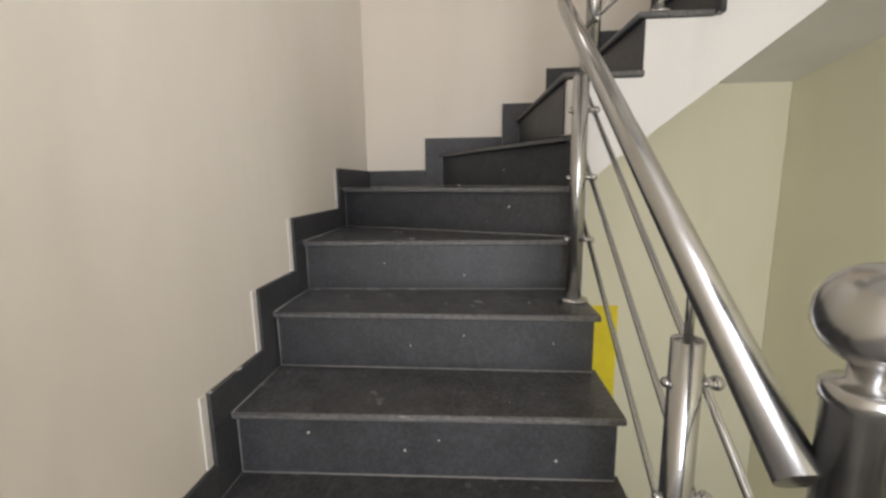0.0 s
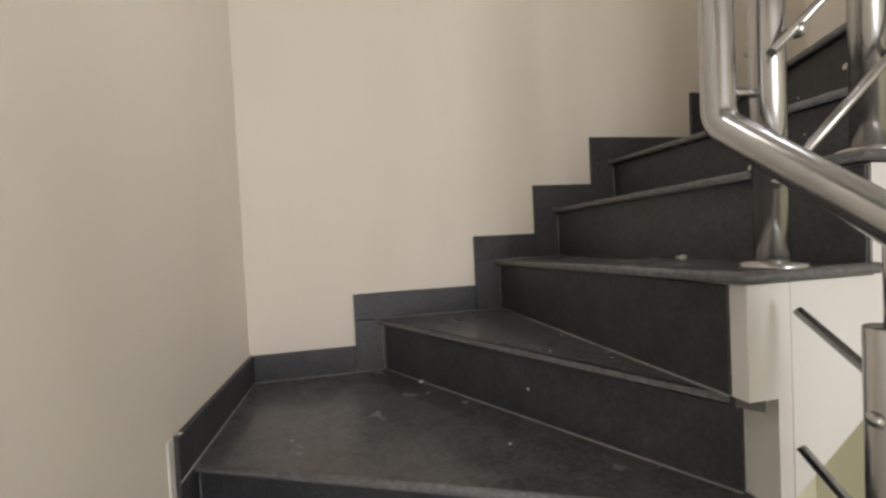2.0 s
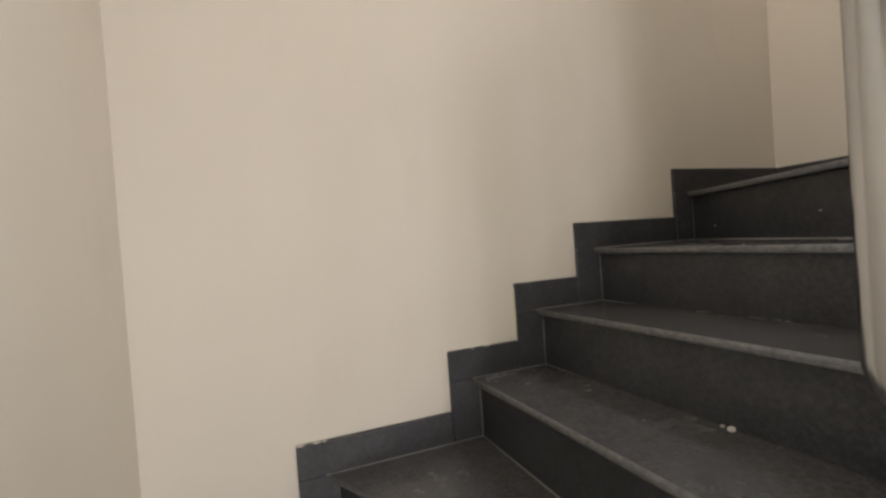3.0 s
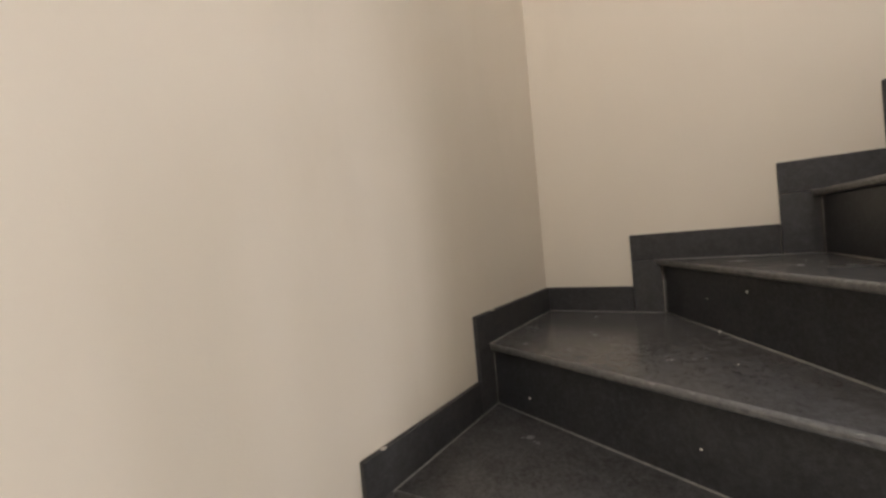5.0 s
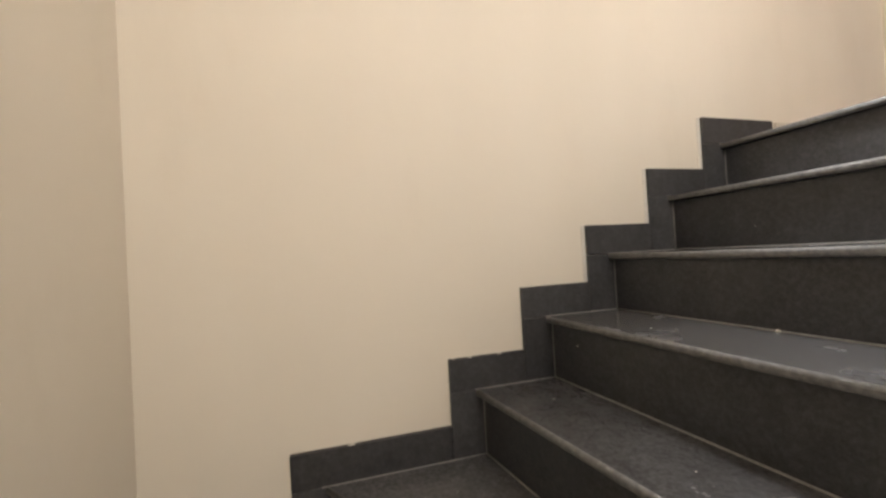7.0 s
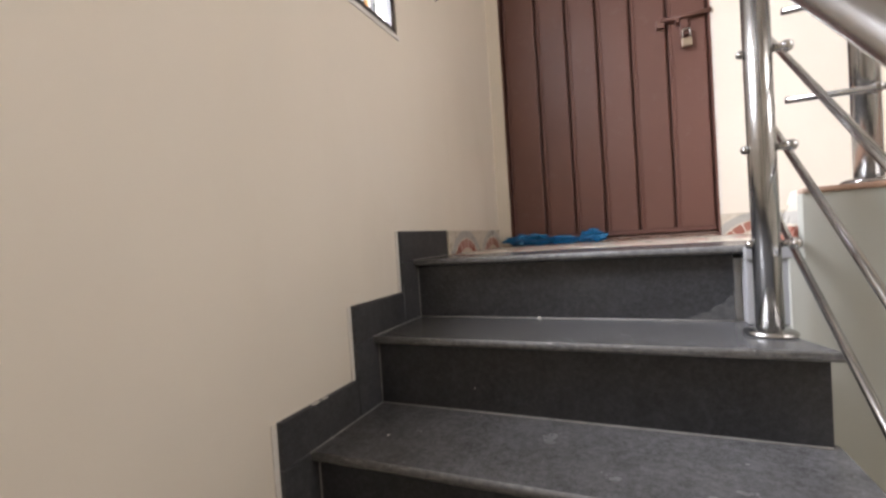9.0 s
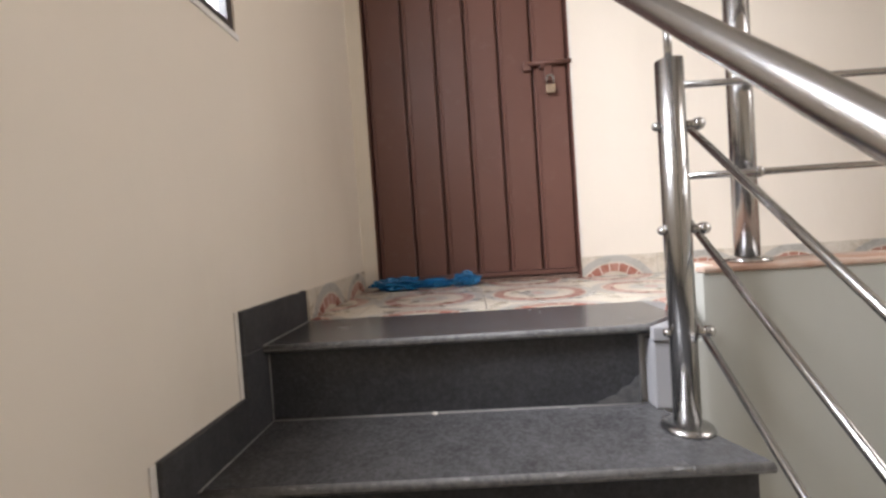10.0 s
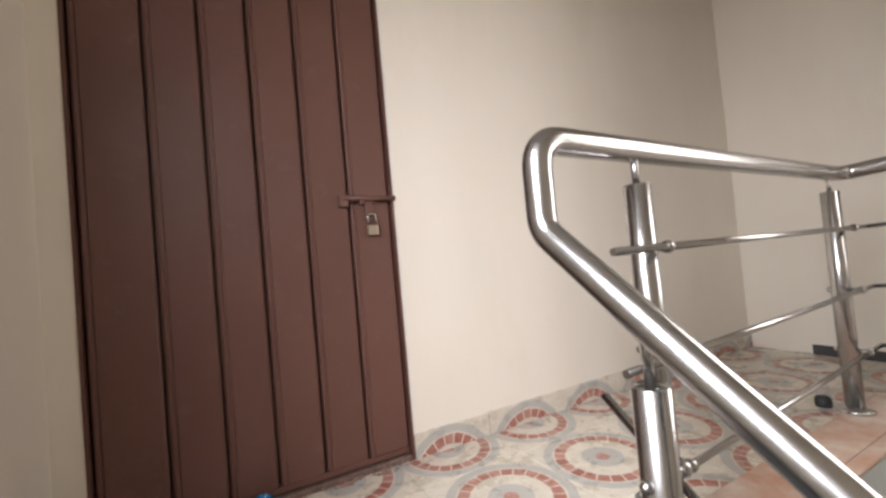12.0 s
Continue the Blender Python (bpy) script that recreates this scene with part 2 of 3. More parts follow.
def fillet(points, radius, steps=7):
    """The polyline with its corners rounded."""
    pts = [Vector(p) for p in points]
    out = [pts[0]]
    for a, b, c in zip(pts, pts[1:], pts[2:]):
        u, v = (a - b).normalized(), (c - b).normalized()
        half = math.acos(max(-1, min(1, u.dot(v)))) / 2
        d = min(radius / math.tan(half), 0.48 * min((a - b).length, (c - b).length))
        p, q = b + u * d, b + v * d
        for i in range(steps + 1):
            s = i / steps
            out.append(p * (1 - s) ** 2 + b * 2 * s * (1 - s) + q * s * s)
    out.append(pts[-1])
    return out


def tube(bm, points, r, sides=14, cap=True):
    pts = [Vector(p) for p in points]
    d = (pts[1] - pts[0]).normalized()
    n = d.orthogonal().normalized()
    rings = []
    for i, p in enumerate(pts):
        e = (pts[min(i + 1, len(pts) - 1)] - pts[max(i - 1, 0)]).normalized()
        n = d.rotation_difference(e) @ n
        d = e
        m = d.cross(n)
        rings.append([bm.verts.new(p + r * (math.cos(a) * n + math.sin(a) * m))
                      for a in (2 * math.pi * k / sides for k in range(sides))])
    for a, b in zip(rings, rings[1:]):
        for k in range(sides):
            f = bm.faces.new((a[k], a[(k + 1) % sides], b[(k + 1) % sides], b[k]))
            f.smooth = True
    if cap:
        bm.faces.new(rings[0][::-1])
        bm.faces.new(rings[-1])


def lathe(bm, profile, place, sides=20):
    """Rings of (radius, height) round an upright axis."""
    o = Vector(place)
    rings = [[bm.verts.new(o + Vector((r * math.cos(a), r * math.sin(a), z)))
              for a in (2 * math.pi * k / sides for k in range(sides))] for r, z in profile]
    for a, b in zip(rings, rings[1:]):
        for k in range(sides):
            bm.faces.new((a[k], a[(k + 1) % sides], b[(k + 1) % sides], b[k])).smooth = True
    bm.faces.new(rings[0][::-1])
    bm.faces.new(rings[-1])


def ball(bm, place, r, u=14, v=9):
    m = Matrix.Translation(place)
    made = bmesh.ops.create_uvsphere(bm, u_segments=u, v_segments=v, radius=r, matrix=m)
    for vert in made["verts"]:
        for f in vert.link_faces:
            f.smooth = True


def part(name, bm, mats, parent=None, label="", origin=None):
    """Links a bmesh as one mesh object, under a thing or a part where one is given."""
    if origin is not None:
        bmesh.ops.translate(bm, verts=bm.verts, vec=-Vector(origin))
    me = bpy.data.meshes.new(name)
    bm.to_mesh(me)
    bm.free()
    for m in (mats if isinstance(mats, (list, tuple)) else [mats]):
        me.materials.append(m)
    ob = new(name, me)
    if origin is not None:
        ob.location = origin
    if parent is not None:
        ob.parent = parent
    return tagged(ob, label)


def boxes(name, mats, spans, parent=None, label="", bevel=0.0):
    bm = bmesh.new()
    for lo, hi in spans:
        box(bm, lo, hi)
    if bevel:
        soften(bm, bevel, 2)
    return part(name, bm, mats, parent, label)


def thing(name, label, category, place=(0, 0, 0), kind="", group=""):
    ob = new(name)
    ob.location = place
    ob.empty_display_size = 0.1
    return tagged(ob, label, category, group, kind)


# ---- plan ----
FLOOR, LAND, TOP = -0.35, 2.615, 5.4
LOW = -1.95                       # floor of the storey below, down the well
KERB = 2.728
NORTH, EAST, SOUTH, WEST = 2.26, 2.26, -0.385, -0.92
EDGE_Y = 0.56                     # face of the landing over the well
Z = {k: 0.175 * k for k in range(-2, 16)}
Z.update({13: 2.268, 14: 2.441, 15: LAND})
SKIRT = 0.088
# front of each skirting upstand along the walls: south to north, west to east, north to south
FRONT = {-1: 0.215, 0: 0.46, 1: 0.705, 2: 0.951, 3: 1.2, 4: 1.691, 5: 0.335, 6: 0.762, 7: 0.994, 8: 1.231,
         9: 1.675, 10: 1.949, 11: 1.544, 12: 1.32, 13: 1.094, 14: 0.855, 15: 0.619}
LIP, FACE = 0.07, 0.092           # nosing and riser behind that line


def wall_point(k, d):
    """The place on the wall d metres up the walk from the start of step k's upstand."""
    if k <= 4:
        return Vector((0, FRONT[k] + d))
    if k <= 9:
        return Vector((FRONT[k] + d, NORTH))
    return Vector((EAST, FRONT[k] - d))


# inner ends of the nosings, round the open well
INNER = {-1: (0.955, 0.285), 0: (0.955, 0.53), 1: (0.955, 0.79), 2: (0.955, 1.01), 3: (0.955, 1.285), 4: (0.955, 1.335),
         5: (0.94, 1.335), 6: (0.893, 1.322), 7: (1.122, 1.325), 8: (1.335, 1.29), 9: (1.345, 1.33), 10: (1.35, 1.37),
         11: (1.34, 1.375), 12: (1.34, 1.2), 13: (1.34, 0.985), 14: (1.34, 0.755), 15: (1.432, 0.537)}
INNER = {k: Vector(v) for k, v in INNER.items()}


RISER_END = {4: (0.978, 1.36), 5: (0.962, 1.378), 6: (0.908, 1.352)}


def line(k, back):
    """Step k's nosing line moved back by some metres: wall end and inner end."""
    w, i = wall_point(k, LIP), INNER[k]
    along = (i - w).normalized()
    n = Vector((-along.y, along.x))
    return w + n * back, i + n * back


# ---- setting ----
boxes("floor", CONCRETE, [((0, -3.0, FLOOR - 0.15), (0.96, 0.4, FLOOR))])
tagged(bpy.data.objects["floor"], "plain grey cement screed floor at the foot of the flight", "floor", kind="structure")
f = boxes("floor_below", CONCRETE, [((-0.2, -3.2, LOW - 0.15), (2.46, 2.46, LOW))])
tagged(f, "plain grey cement floor of the storey below", "floor", kind="structure")

# The high opening is added out of view for the west fill lamp.
w = boxes("wall_west", WALL, [((-0.2, -3.2, LOW), (0, 2.46, 2.4)), ((-0.2, EDGE_Y, 2.4), (0, 2.46, 3.2)), ((-0.2, EDGE_Y, 4.5), (0, 2.46, TOP)),
                              ((-0.2, EDGE_Y, 3.2), (0, 0.85, 4.5)), ((-0.2, 1.65, 3.2), (0, 2.46, 4.5))])
tagged(w, "cream painted wall beside the steps, unseen opening added high up for fill light", "wall", kind="structure")
w = boxes("wall_north", WALL, [((0, NORTH, LOW), (EAST, 2.46, TOP))])
tagged(w, "cream painted wall with faint trowel streaks", "wall", kind="structure")
WY0, WY1, WZ0, WZ1 = 0.535, 1.33, 3.289, 4.45
w = boxes("wall_east", WALL, [((EAST, -3.2, LOW), (2.46, 2.46, WZ0)), ((EAST, -3.2, WZ1), (2.46, 2.46, TOP)),
                              ((EAST, -3.2, WZ0), (2.46, WY0, WZ1)), ((EAST, WY1, WZ0), (2.46, 2.46, WZ1))])
tagged(w, "cream painted wall with a barred window above the steps", "wall", kind="structure")
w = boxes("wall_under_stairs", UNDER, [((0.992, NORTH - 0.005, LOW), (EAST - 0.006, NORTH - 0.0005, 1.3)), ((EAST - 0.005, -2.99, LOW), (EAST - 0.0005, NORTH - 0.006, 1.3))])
tagged(w, "yellowish cream painted wall under the stairs", "wall", kind="structure")
DX0, DX1, DTOP = 1.318, 2.192, LAND + 2.08
w = boxes("wall_south", WALL, [((WEST, SOUTH - 0.2, LAND - 0.215), (DX0, SOUTH, TOP)), ((DX1, SOUTH - 0.2, LAND - 0.215), (EAST, SOUTH, TOP)),
                               ((DX0, SOUTH - 0.2, DTOP), (DX1, SOUTH, TOP)), ((DX0 - 0.1, SOUTH - 0.3, LAND - 0.215), (DX1 + 0.06, SOUTH - 0.203, DTOP + 0.1))])
tagged(w, "cream painted landing wall with a brown door", "wall", kind="structure")
w = boxes("wall_landing_end", WALL, [((WEST - 0.2, SOUTH - 0.2, LAND - 0.215), (WEST, 1.2, TOP)), ((WEST, EDGE_Y + 0.1, LAND - 0.2), (-0.2, 0.8, TOP))])
tagged(w, "cream painted wall at the far end of the landing", "wall", kind="structure")
# Closing wall out of view, its opening added to let the lamp in.
w = boxes("wall_lower_south", WALL, [((0, -3.2, LOW), (0.2, -3.0, 2.4)), ((1.5, -3.2, LOW), (EAST, -3.0, 2.4)), ((0.2, -3.2, LOW), (1.5, -3.0, FLOOR)), ((0.2, -3.2, 1.8), (1.5, -3.0, 2.4))])
tagged(w, "cream painted wall out of view, with a wide opening added for light", "wall", kind="structure")
c = boxes("ceiling", PLASTER, [((WEST - 0.2, -0.6, TOP), (2.46, 2.46, TOP + 0.15))])
tagged(c, "white plastered ceiling over the stairwell", "ceiling", kind="structure")
c = boxes("ceiling_lower", PLASTER, [((0, -3.2, 2.4), (EAST, EDGE_Y - 0.15, LAND - 0.03)), ((WEST, SOUTH, 2.4), (0, EDGE_Y - 0.15, LAND - 0.03))])
tagged(c, "white plastered underside of the landing slab", "ceiling", kind="structure")
b = boxes("landing_beam", BEAM_SHADE, [((WEST, EDGE_Y - 0.15, 2.05), (1.355, EDGE_Y, LAND - 0.032)), ((0.0, EDGE_Y - 0.03, LAND - 0.032), (1.33, EDGE_Y, KERB - 0.012)), ((0.0, EDGE_Y, 2.38), (0.36, 1.2, KERB - 0.012))])
tagged(b, "cream painted edge beam of the landing over the well, toned grey for shade", "beam", kind="structure")

# ---- staircase ----
stairs = thing("staircase", "three-flight winding staircase clad in dark grey granite", "staircase", (0, 0, 0), "structure")


def tread(k):
    wf, inf = line(k, 0)
    thick = 0.018
    if k < 15:
        wb, ib = line(k + 1, FACE - LIP + 0.018)
        wb = wall_point(k + 1, FACE + 0.018)
        if k + 1 in RISER_END:
            ib = Vector(RISER_END[k + 1]) + Vector((0.01, 0.012))
    else:
        wb, ib = Vector((EAST, 0.29)), Vector((1.335, 0.265))
    poly = [wf, inf]
    if k == 6:
        poly += [Vector((1.15, 1.322))]
        ib = Vector((1.15, 1.345))
    if k == 7:
        poly += [Vector((1.352, 1.325))]
        ib = Vector((1.36, 1.345))
    if k == 15:
        poly += [Vector((1.34, 0.46))]
    poly += [ib, wb]
    if k == 4:
        poly.append(Vector((0, NORTH)))
    if k == 9:
        poly.append(Vector((EAST, NORTH)))
    bm = bmesh.new()
    a, b = prism(bm, [(p.x, p.y) for p in poly], Z[k] - thick, Z[k])
    n_front = {6: 2, 7: 2, 15: 2}.get(k, 1)
    edges = [bm.edges.get((ring[i], ring[i + 1])) for i in range(n_front) for ring in (a, b)]
    bmesh.ops.bevel(bm, geom=edges, offset=0.003 if k == 5 else 0.007, segments=1 if k == 5 else 3, affect="EDGES", profile=0.5)
    lines = [(poly[i], poly[i + 1]) for i in range(n_front)]
    for f in bm.faces:
        c2 = f.calc_center_median()
        for p, q in lines:
            d = (q - p).normalized()
            r = Vector((c2.x, c2.y)) - p
            if abs(r.x * d.y - r.y * d.x) < 0.0075 and f.calc_area() < 0.05:
                f.material_index = 1
                f.smooth = abs(f.normal.z) > 0.05
    if k in (6, 7):                # laid a little out of level, higher at the well
        for v in bm.verts:
            v.co.z += 0.019 * (NORTH - v.co.y) / 0.93
    return part("tread", bm, [GRANITE, EDGE], stairs, "dark granite tread with a paler worn nosing")


def riser_ends(k):
    a, b = wall_point(k, FACE), line(k, FACE - LIP)[1]
    return a, Vector(RISER_END[k]) if k in RISER_END else b


def riser(k):
    wf, inf = riser_ends(k)
    d = (inf - wf).normalized()
    n = Vector((-d.y, d.x)) * 0.018
    inf = inf - d * 0.012
    bm = bmesh.new()
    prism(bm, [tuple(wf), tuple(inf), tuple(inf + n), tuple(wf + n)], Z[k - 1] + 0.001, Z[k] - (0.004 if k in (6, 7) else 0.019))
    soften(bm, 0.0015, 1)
    return part("riser", bm, SHADED_RISER, stairs)


for k in range(-1, 16):
    riser(k)
    tread(k)

# pale grout where treads meet risers and walls
for k in range(-1, 16):
    wf, inf = riser_ends(k)
    d = (inf - wf).normalized()
    n = Vector((-d.y, d.x))
    a, b = wf + d * 0.012, inf - d * 0.014
    if k > -1:
        bm = bmesh.new()
        tube(bm, [(p.x - n.x * 0.0005, p.y - n.y * 0.0005, Z[k - 1] + 0.0005) for p in (a, a.lerp(b, 0.35), a.lerp(b, 0.7), b)], 0.0026, 6)
        part("grout_line", bm, GROUT, stairs)
    bm = bmesh.new()
    p = wf + d * 0.0128 - n * 0.0005
    tube(bm, [(p.x, p.y, Z[k - 1] + 0.003), (p.x, p.y, Z[k] - 0.02)], 0.0018, 6)
    part("grout_line", bm, GROUT, stairs)

# concrete under the cladding
bm = bmesh.new()
for k in range(-1, 6):
    wf, inf = wall_point(k, FACE + 0.02), line(k, FACE - LIP + 0.02)[1]
    wb, ib = wall_point(k + 1, FACE + 0.02), line(k + 1, FACE - LIP + 0.02)[1]
    if k + 1 in RISER_END:
        ib = Vector(RISER_END[k + 1]) + Vector((0.006, 0.012))
    if k in RISER_END:
        inf = Vector(RISER_END[k]) + Vector((0.002, 0.012))
    if k == 5:
        ib = Vector((0.985, 1.42))
    poly = [wf, Vector((0.935, inf.y)) if k < 4 else inf, Vector((0.935, max(ib.y, inf.y + 0.002))) if k < 3 else ib, wb]
    if k == 4:
        poly.append(Vector((0, NORTH)))
    prism(bm, [tuple(p) for p in poly], LOW, Z[k] - 0.031)
part("flight_core", bm, PLASTER, stairs, "white plastered side of the lowest flight")


def soffit(x):
    return 0.736 + 0.77 * (x - 1.011)


bm = bmesh.new()
prism(bm, [(0.99, soffit(0.99)), (1.36, soffit(1.36)), (1.36, Z[7] - 0.002), (1.15, Z[7] - 0.002),
           (1.15, Z[6] - 0.002), (0.99, Z[6] - 0.002)], 1.335, NORTH, 1)
box(bm, (0.985, 1.3355, LOW), (0.9895, 1.6, Z[4]))
box(bm, (0.964, 1.3355, Z[4]), (0.9895, 1.6, Z[5]))
box(bm, (0.912, 1.3355, Z[5]), (0.9895, 1.6, Z[6] - 0.002))
part("flight_core", bm, PLASTER, stairs, "white plastered side and soffit of the middle flight")
bm = bmesh.new()
well_side, wall_side = prism(bm, [(1.36, soffit(1.36)), (1.8, soffit(1.8)), (EAST, soffit(1.8)), (EAST, Z[8] - 0.031), (1.36, Z[8] - 0.031)], 1.335, NORTH, 1)
wall_side[1].co = (1.627, NORTH, 1.21)      # the soffit falls towards the north wall
wall_side[2].co.z = 1.21
part("flight_core", bm, PLASTER, stairs, "white plastered soffit under the upper winders")
bm = bmesh.new()
for k in (9, 10):
    wf, inf = wall_point(k, FACE + 0.02), line(k, FACE - LIP + 0.02)[1]
    wb, ib = wall_point(k + 1, FACE + 0.02), line(k + 1, FACE - LIP + 0.02)[1]
    poly = [wf, Vector((1.37, 1.33)), wb] if k == 10 else [wf, Vector((1.37, 1.33)), wb, Vector((EAST, NORTH))]
    prism(bm, [tuple(p) for p in poly], Z[8] - 0.05, Z[k] - 0.031)
steps = [(1.355, 1.3)]
for k in range(11, 16):
    y = line(k, FACE - LIP + 0.02)[1].y
    steps += [(y, Z[k - 1] - 0.031), (y, Z[k] - 0.031)]
steps += [(EDGE_Y - 0.15, LAND - 0.031), (EDGE_Y - 0.15, 1.98), (1.36, 1.3)]
prism(bm, steps, 1.36, EAST, 0)
part("flight_core", bm, PLASTER, stairs, "white plastered side and soffit of the top flight")
b = boxes("corner_plaster", GREY_PLASTER, [((1.345, 0.50, Z[14]), (1.428, 0.548, LAND - 0.032))], stairs, "rough grey plaster beside the top riser", 0.004)
bm = bmesh.new()
prism(bm, [(1.345, 0.553), (1.429, 0.553), (1.431, 0.541), (1.343, 0.467)], LAND - 0.0315, LAND - 0.003)
soften(bm, 0.003, 2)
part("corner_plaster", bm, GREY_PLASTER, stairs, "plaster flush with the top tread")
# mortar wiped over the foot of the top riser
a, b = riser_ends(15)
d = (b - a).normalized()
n = Vector((d.y, -d.x))
bm = bmesh.new()
outline = [(0.013, 0.002), (0.013, 0.062), (0.022, 0.058), (0.034, 0.041), (0.052, 0.036), (0.064, 0.021), (0.082, 0.018), (0.1, 0.008), (0.115, 0.002)]
vs = [[bm.verts.new((*(b - d * u + n * off), Z[14] + v)) for u, v in outline] for off in (-0.001, 0.0012)]
bm.faces.new(vs[0])
bm.faces.new(vs[1])
for i in range(len(outline)):
    i2 = (i + 1) % len(outline)
    bm.faces.new((vs[0][i], vs[0][i2], vs[1][i2], vs[1][i]))
bmesh.ops.recalc_face_normals(bm, faces=bm.faces)
part("mortar_smear", bm, MORTAR, stairs, "grey mortar wiped on the riser")

# brushed smears of wall paint by the open ends of the risers
def paint_smear(k, from_end, up, long, tall, tilt):
    a, b = riser_ends(k)
    d = (b - a).normalized()
    n = Vector((d.y, -d.x))
    p = b - d * from_end + n * 0.0006
    bm = bmesh.new()
    m = Matrix(((d.x, 0, n.x, p.x), (d.y, 0, n.y, p.y), (0, 1, 0, Z[k - 1] + up), (0, 0, 0, 1))) @ Matrix.Rotation(radians(tilt), 4, "Z")
    bmesh.ops.create_circle(bm, cap_ends=True, segments=14, radius=1.0, matrix=m @ Matrix.Diagonal((long, tall, 1, 1)))
    for i, v in enumerate(bm.verts):
        v.co += Vector((d.x, d.y, 0)) * (0.22 * long * math.sin(i * 2.3)) + Vector((0, 0, 0.3 * tall * math.cos(i * 1.7)))
    part("paint_smear", bm, PUTTY, stairs, "thin pale smear of wall paint")


for smear in ((8, 0.045, 0.075, 0.022, 0.006, 52), (8, 0.035, 0.105, 0.012, 0.004, 30), (4, 0.018, 0.05, 0.003, 0.02, 4)):
    paint_smear(*smear)

# splashes of paint left on the stone
bm = bmesh.new()
rnd = random.Random(21)
for i in range(46):
    k = rnd.choice([q for q in range(0, 15) if q not in (6, 7)])
    wf, inf = line(k, 0)
    wb, ib = line(k + 1, 0)
    u, v = rnd.uniform(0.1, 0.9), rnd.uniform(0.15, 0.9)
    r = rnd.choice((0.0016, 0.002, 0.0025, 0.0035))
    if i % 2:
        p = (wf.lerp(inf, u)).lerp(wb.lerp(ib, u), v)
        m = Matrix.Translation((p.x, p.y, Z[k] + 0.0004)) @ Matrix.Diagonal((r, r * rnd.uniform(0.6, 1.4), 0.0008, 1))
    else:
        a, b = riser_ends(k)
        n = (b - a).normalized()
        p = a.lerp(b, u) + Vector((n.y, -n.x)) * 0.0003
        m = Matrix.Translation((p.x, p.y, Z[k - 1] + 0.02 + 0.11 * v)) @ Matrix.Diagonal((r, r, r, 1))
    bmesh.ops.create_icosphere(bm, subdivisions=1, radius=1.0, matrix=m)
for i in range(26):
    k = rnd.randint(-1, 15)
    run = "w" if k <= 4 else "n" if k <= 9 else "e"
    sign = -1 if run == "e" else 1
    along = FRONT[k] + sign * rnd.uniform(0.0, 0.2 if k != 15 else 0.28)
    z = Z[k] + SKIRT
    r = rnd.uniform(0.003, 0.012)
    place = {"w": (0.008, along, z), "n": (along, NORTH - 0.008, z), "e": (EAST - 0.008, along, z)}[run]
    size = (0.005, r, 0.0011) if run != "n" else (r, 0.005, 0.0011)
    bmesh.ops.create_icosphere(bm, subdivisions=2, radius=1.0, matrix=Matrix.Translation(place) @ Matrix.Diagonal((*size, 1)))
for k, u, size in ((7, 0.62, 0.009), (7, 0.6, 0.005), (5, 0.2, 0.007), (10, 0.3, 0.005), (13, 0.5, 0.005), (15, 0.45, 0.006)):
    a, b = riser_ends(k)
    d = (b - a).normalized()
    p = a.lerp(b, u) + Vector((d.y, -d.x)) * size
    lift = 0.019 * (NORTH - p.y) / 0.93 if k - 1 in (6, 7) else 0
    bmesh.ops.create_icosphere(bm, subdivisions=2, radius=1.0, matrix=Matrix.Translation((p.x, p.y, Z[k - 1] + size * 0.45 + lift)) @ Matrix.Diagonal((size, size * 0.7, size * 0.6, 1)))
for v in bm.verts:
    v.co += Vector((rnd.uniform(-1, 1), rnd.uniform(-1, 1), rnd.uniform(-1, 1))) * 0.0004
specks = part("paint_splashes", bm, PUTTY)
tagged(specks, "small pale paint splashes on the granite steps", "paint splashes", kind="stuff")
bm = bmesh.new()
for i in range(120):
    k = rnd.choice([q for q in range(-1, 16) if q not in (6, 7)])
    a, b = line(k, 0)
    d = (b - a).normalized()
    p = a.lerp(b, rnd.uniform(0.02, 0.98)) + Vector((-d.y, d.x)) * 0.0035
    long, tall = rnd.uniform(0.003, 0.014), rnd.uniform(0.0015, 0.003)
    m = Matrix.Translation((p.x, p.y, Z[k] - 0.003)) @ Matrix.Rotation(math.atan2(d.y, d.x), 4, "Z") @ Matrix.Diagonal((long, 0.0038, tall, 1))
    bmesh.ops.create_icosphere(bm, subdivisions=1, radius=1.0, matrix=m)
for v in bm.verts:
    v.co += Vector((rnd.uniform(-1, 1), rnd.uniform(-1, 1), rnd.uniform(-1, 1))) * 0.0007
tagged(part("edge_chips", bm, CHIP), "pale chipped spots along the stone nosings", "stone chips", kind="stuff")

# ---- stone skirting along the steps ----
skirting = thing("skirting", "stepped dark granite skirting along the stair walls", "skirting", (0, 0, 0), "structure")


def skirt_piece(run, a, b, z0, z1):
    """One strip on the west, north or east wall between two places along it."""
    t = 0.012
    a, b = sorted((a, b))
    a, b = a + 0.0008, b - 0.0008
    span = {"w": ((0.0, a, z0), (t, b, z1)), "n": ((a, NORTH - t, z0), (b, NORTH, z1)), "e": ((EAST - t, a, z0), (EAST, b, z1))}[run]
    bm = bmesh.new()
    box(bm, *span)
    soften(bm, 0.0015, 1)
    return part("skirting_tile", bm, SHADED_SKIRTING, skirting)


def run_of(k):
    return "w" if k <= 4 else "n" if k <= 9 else "e"


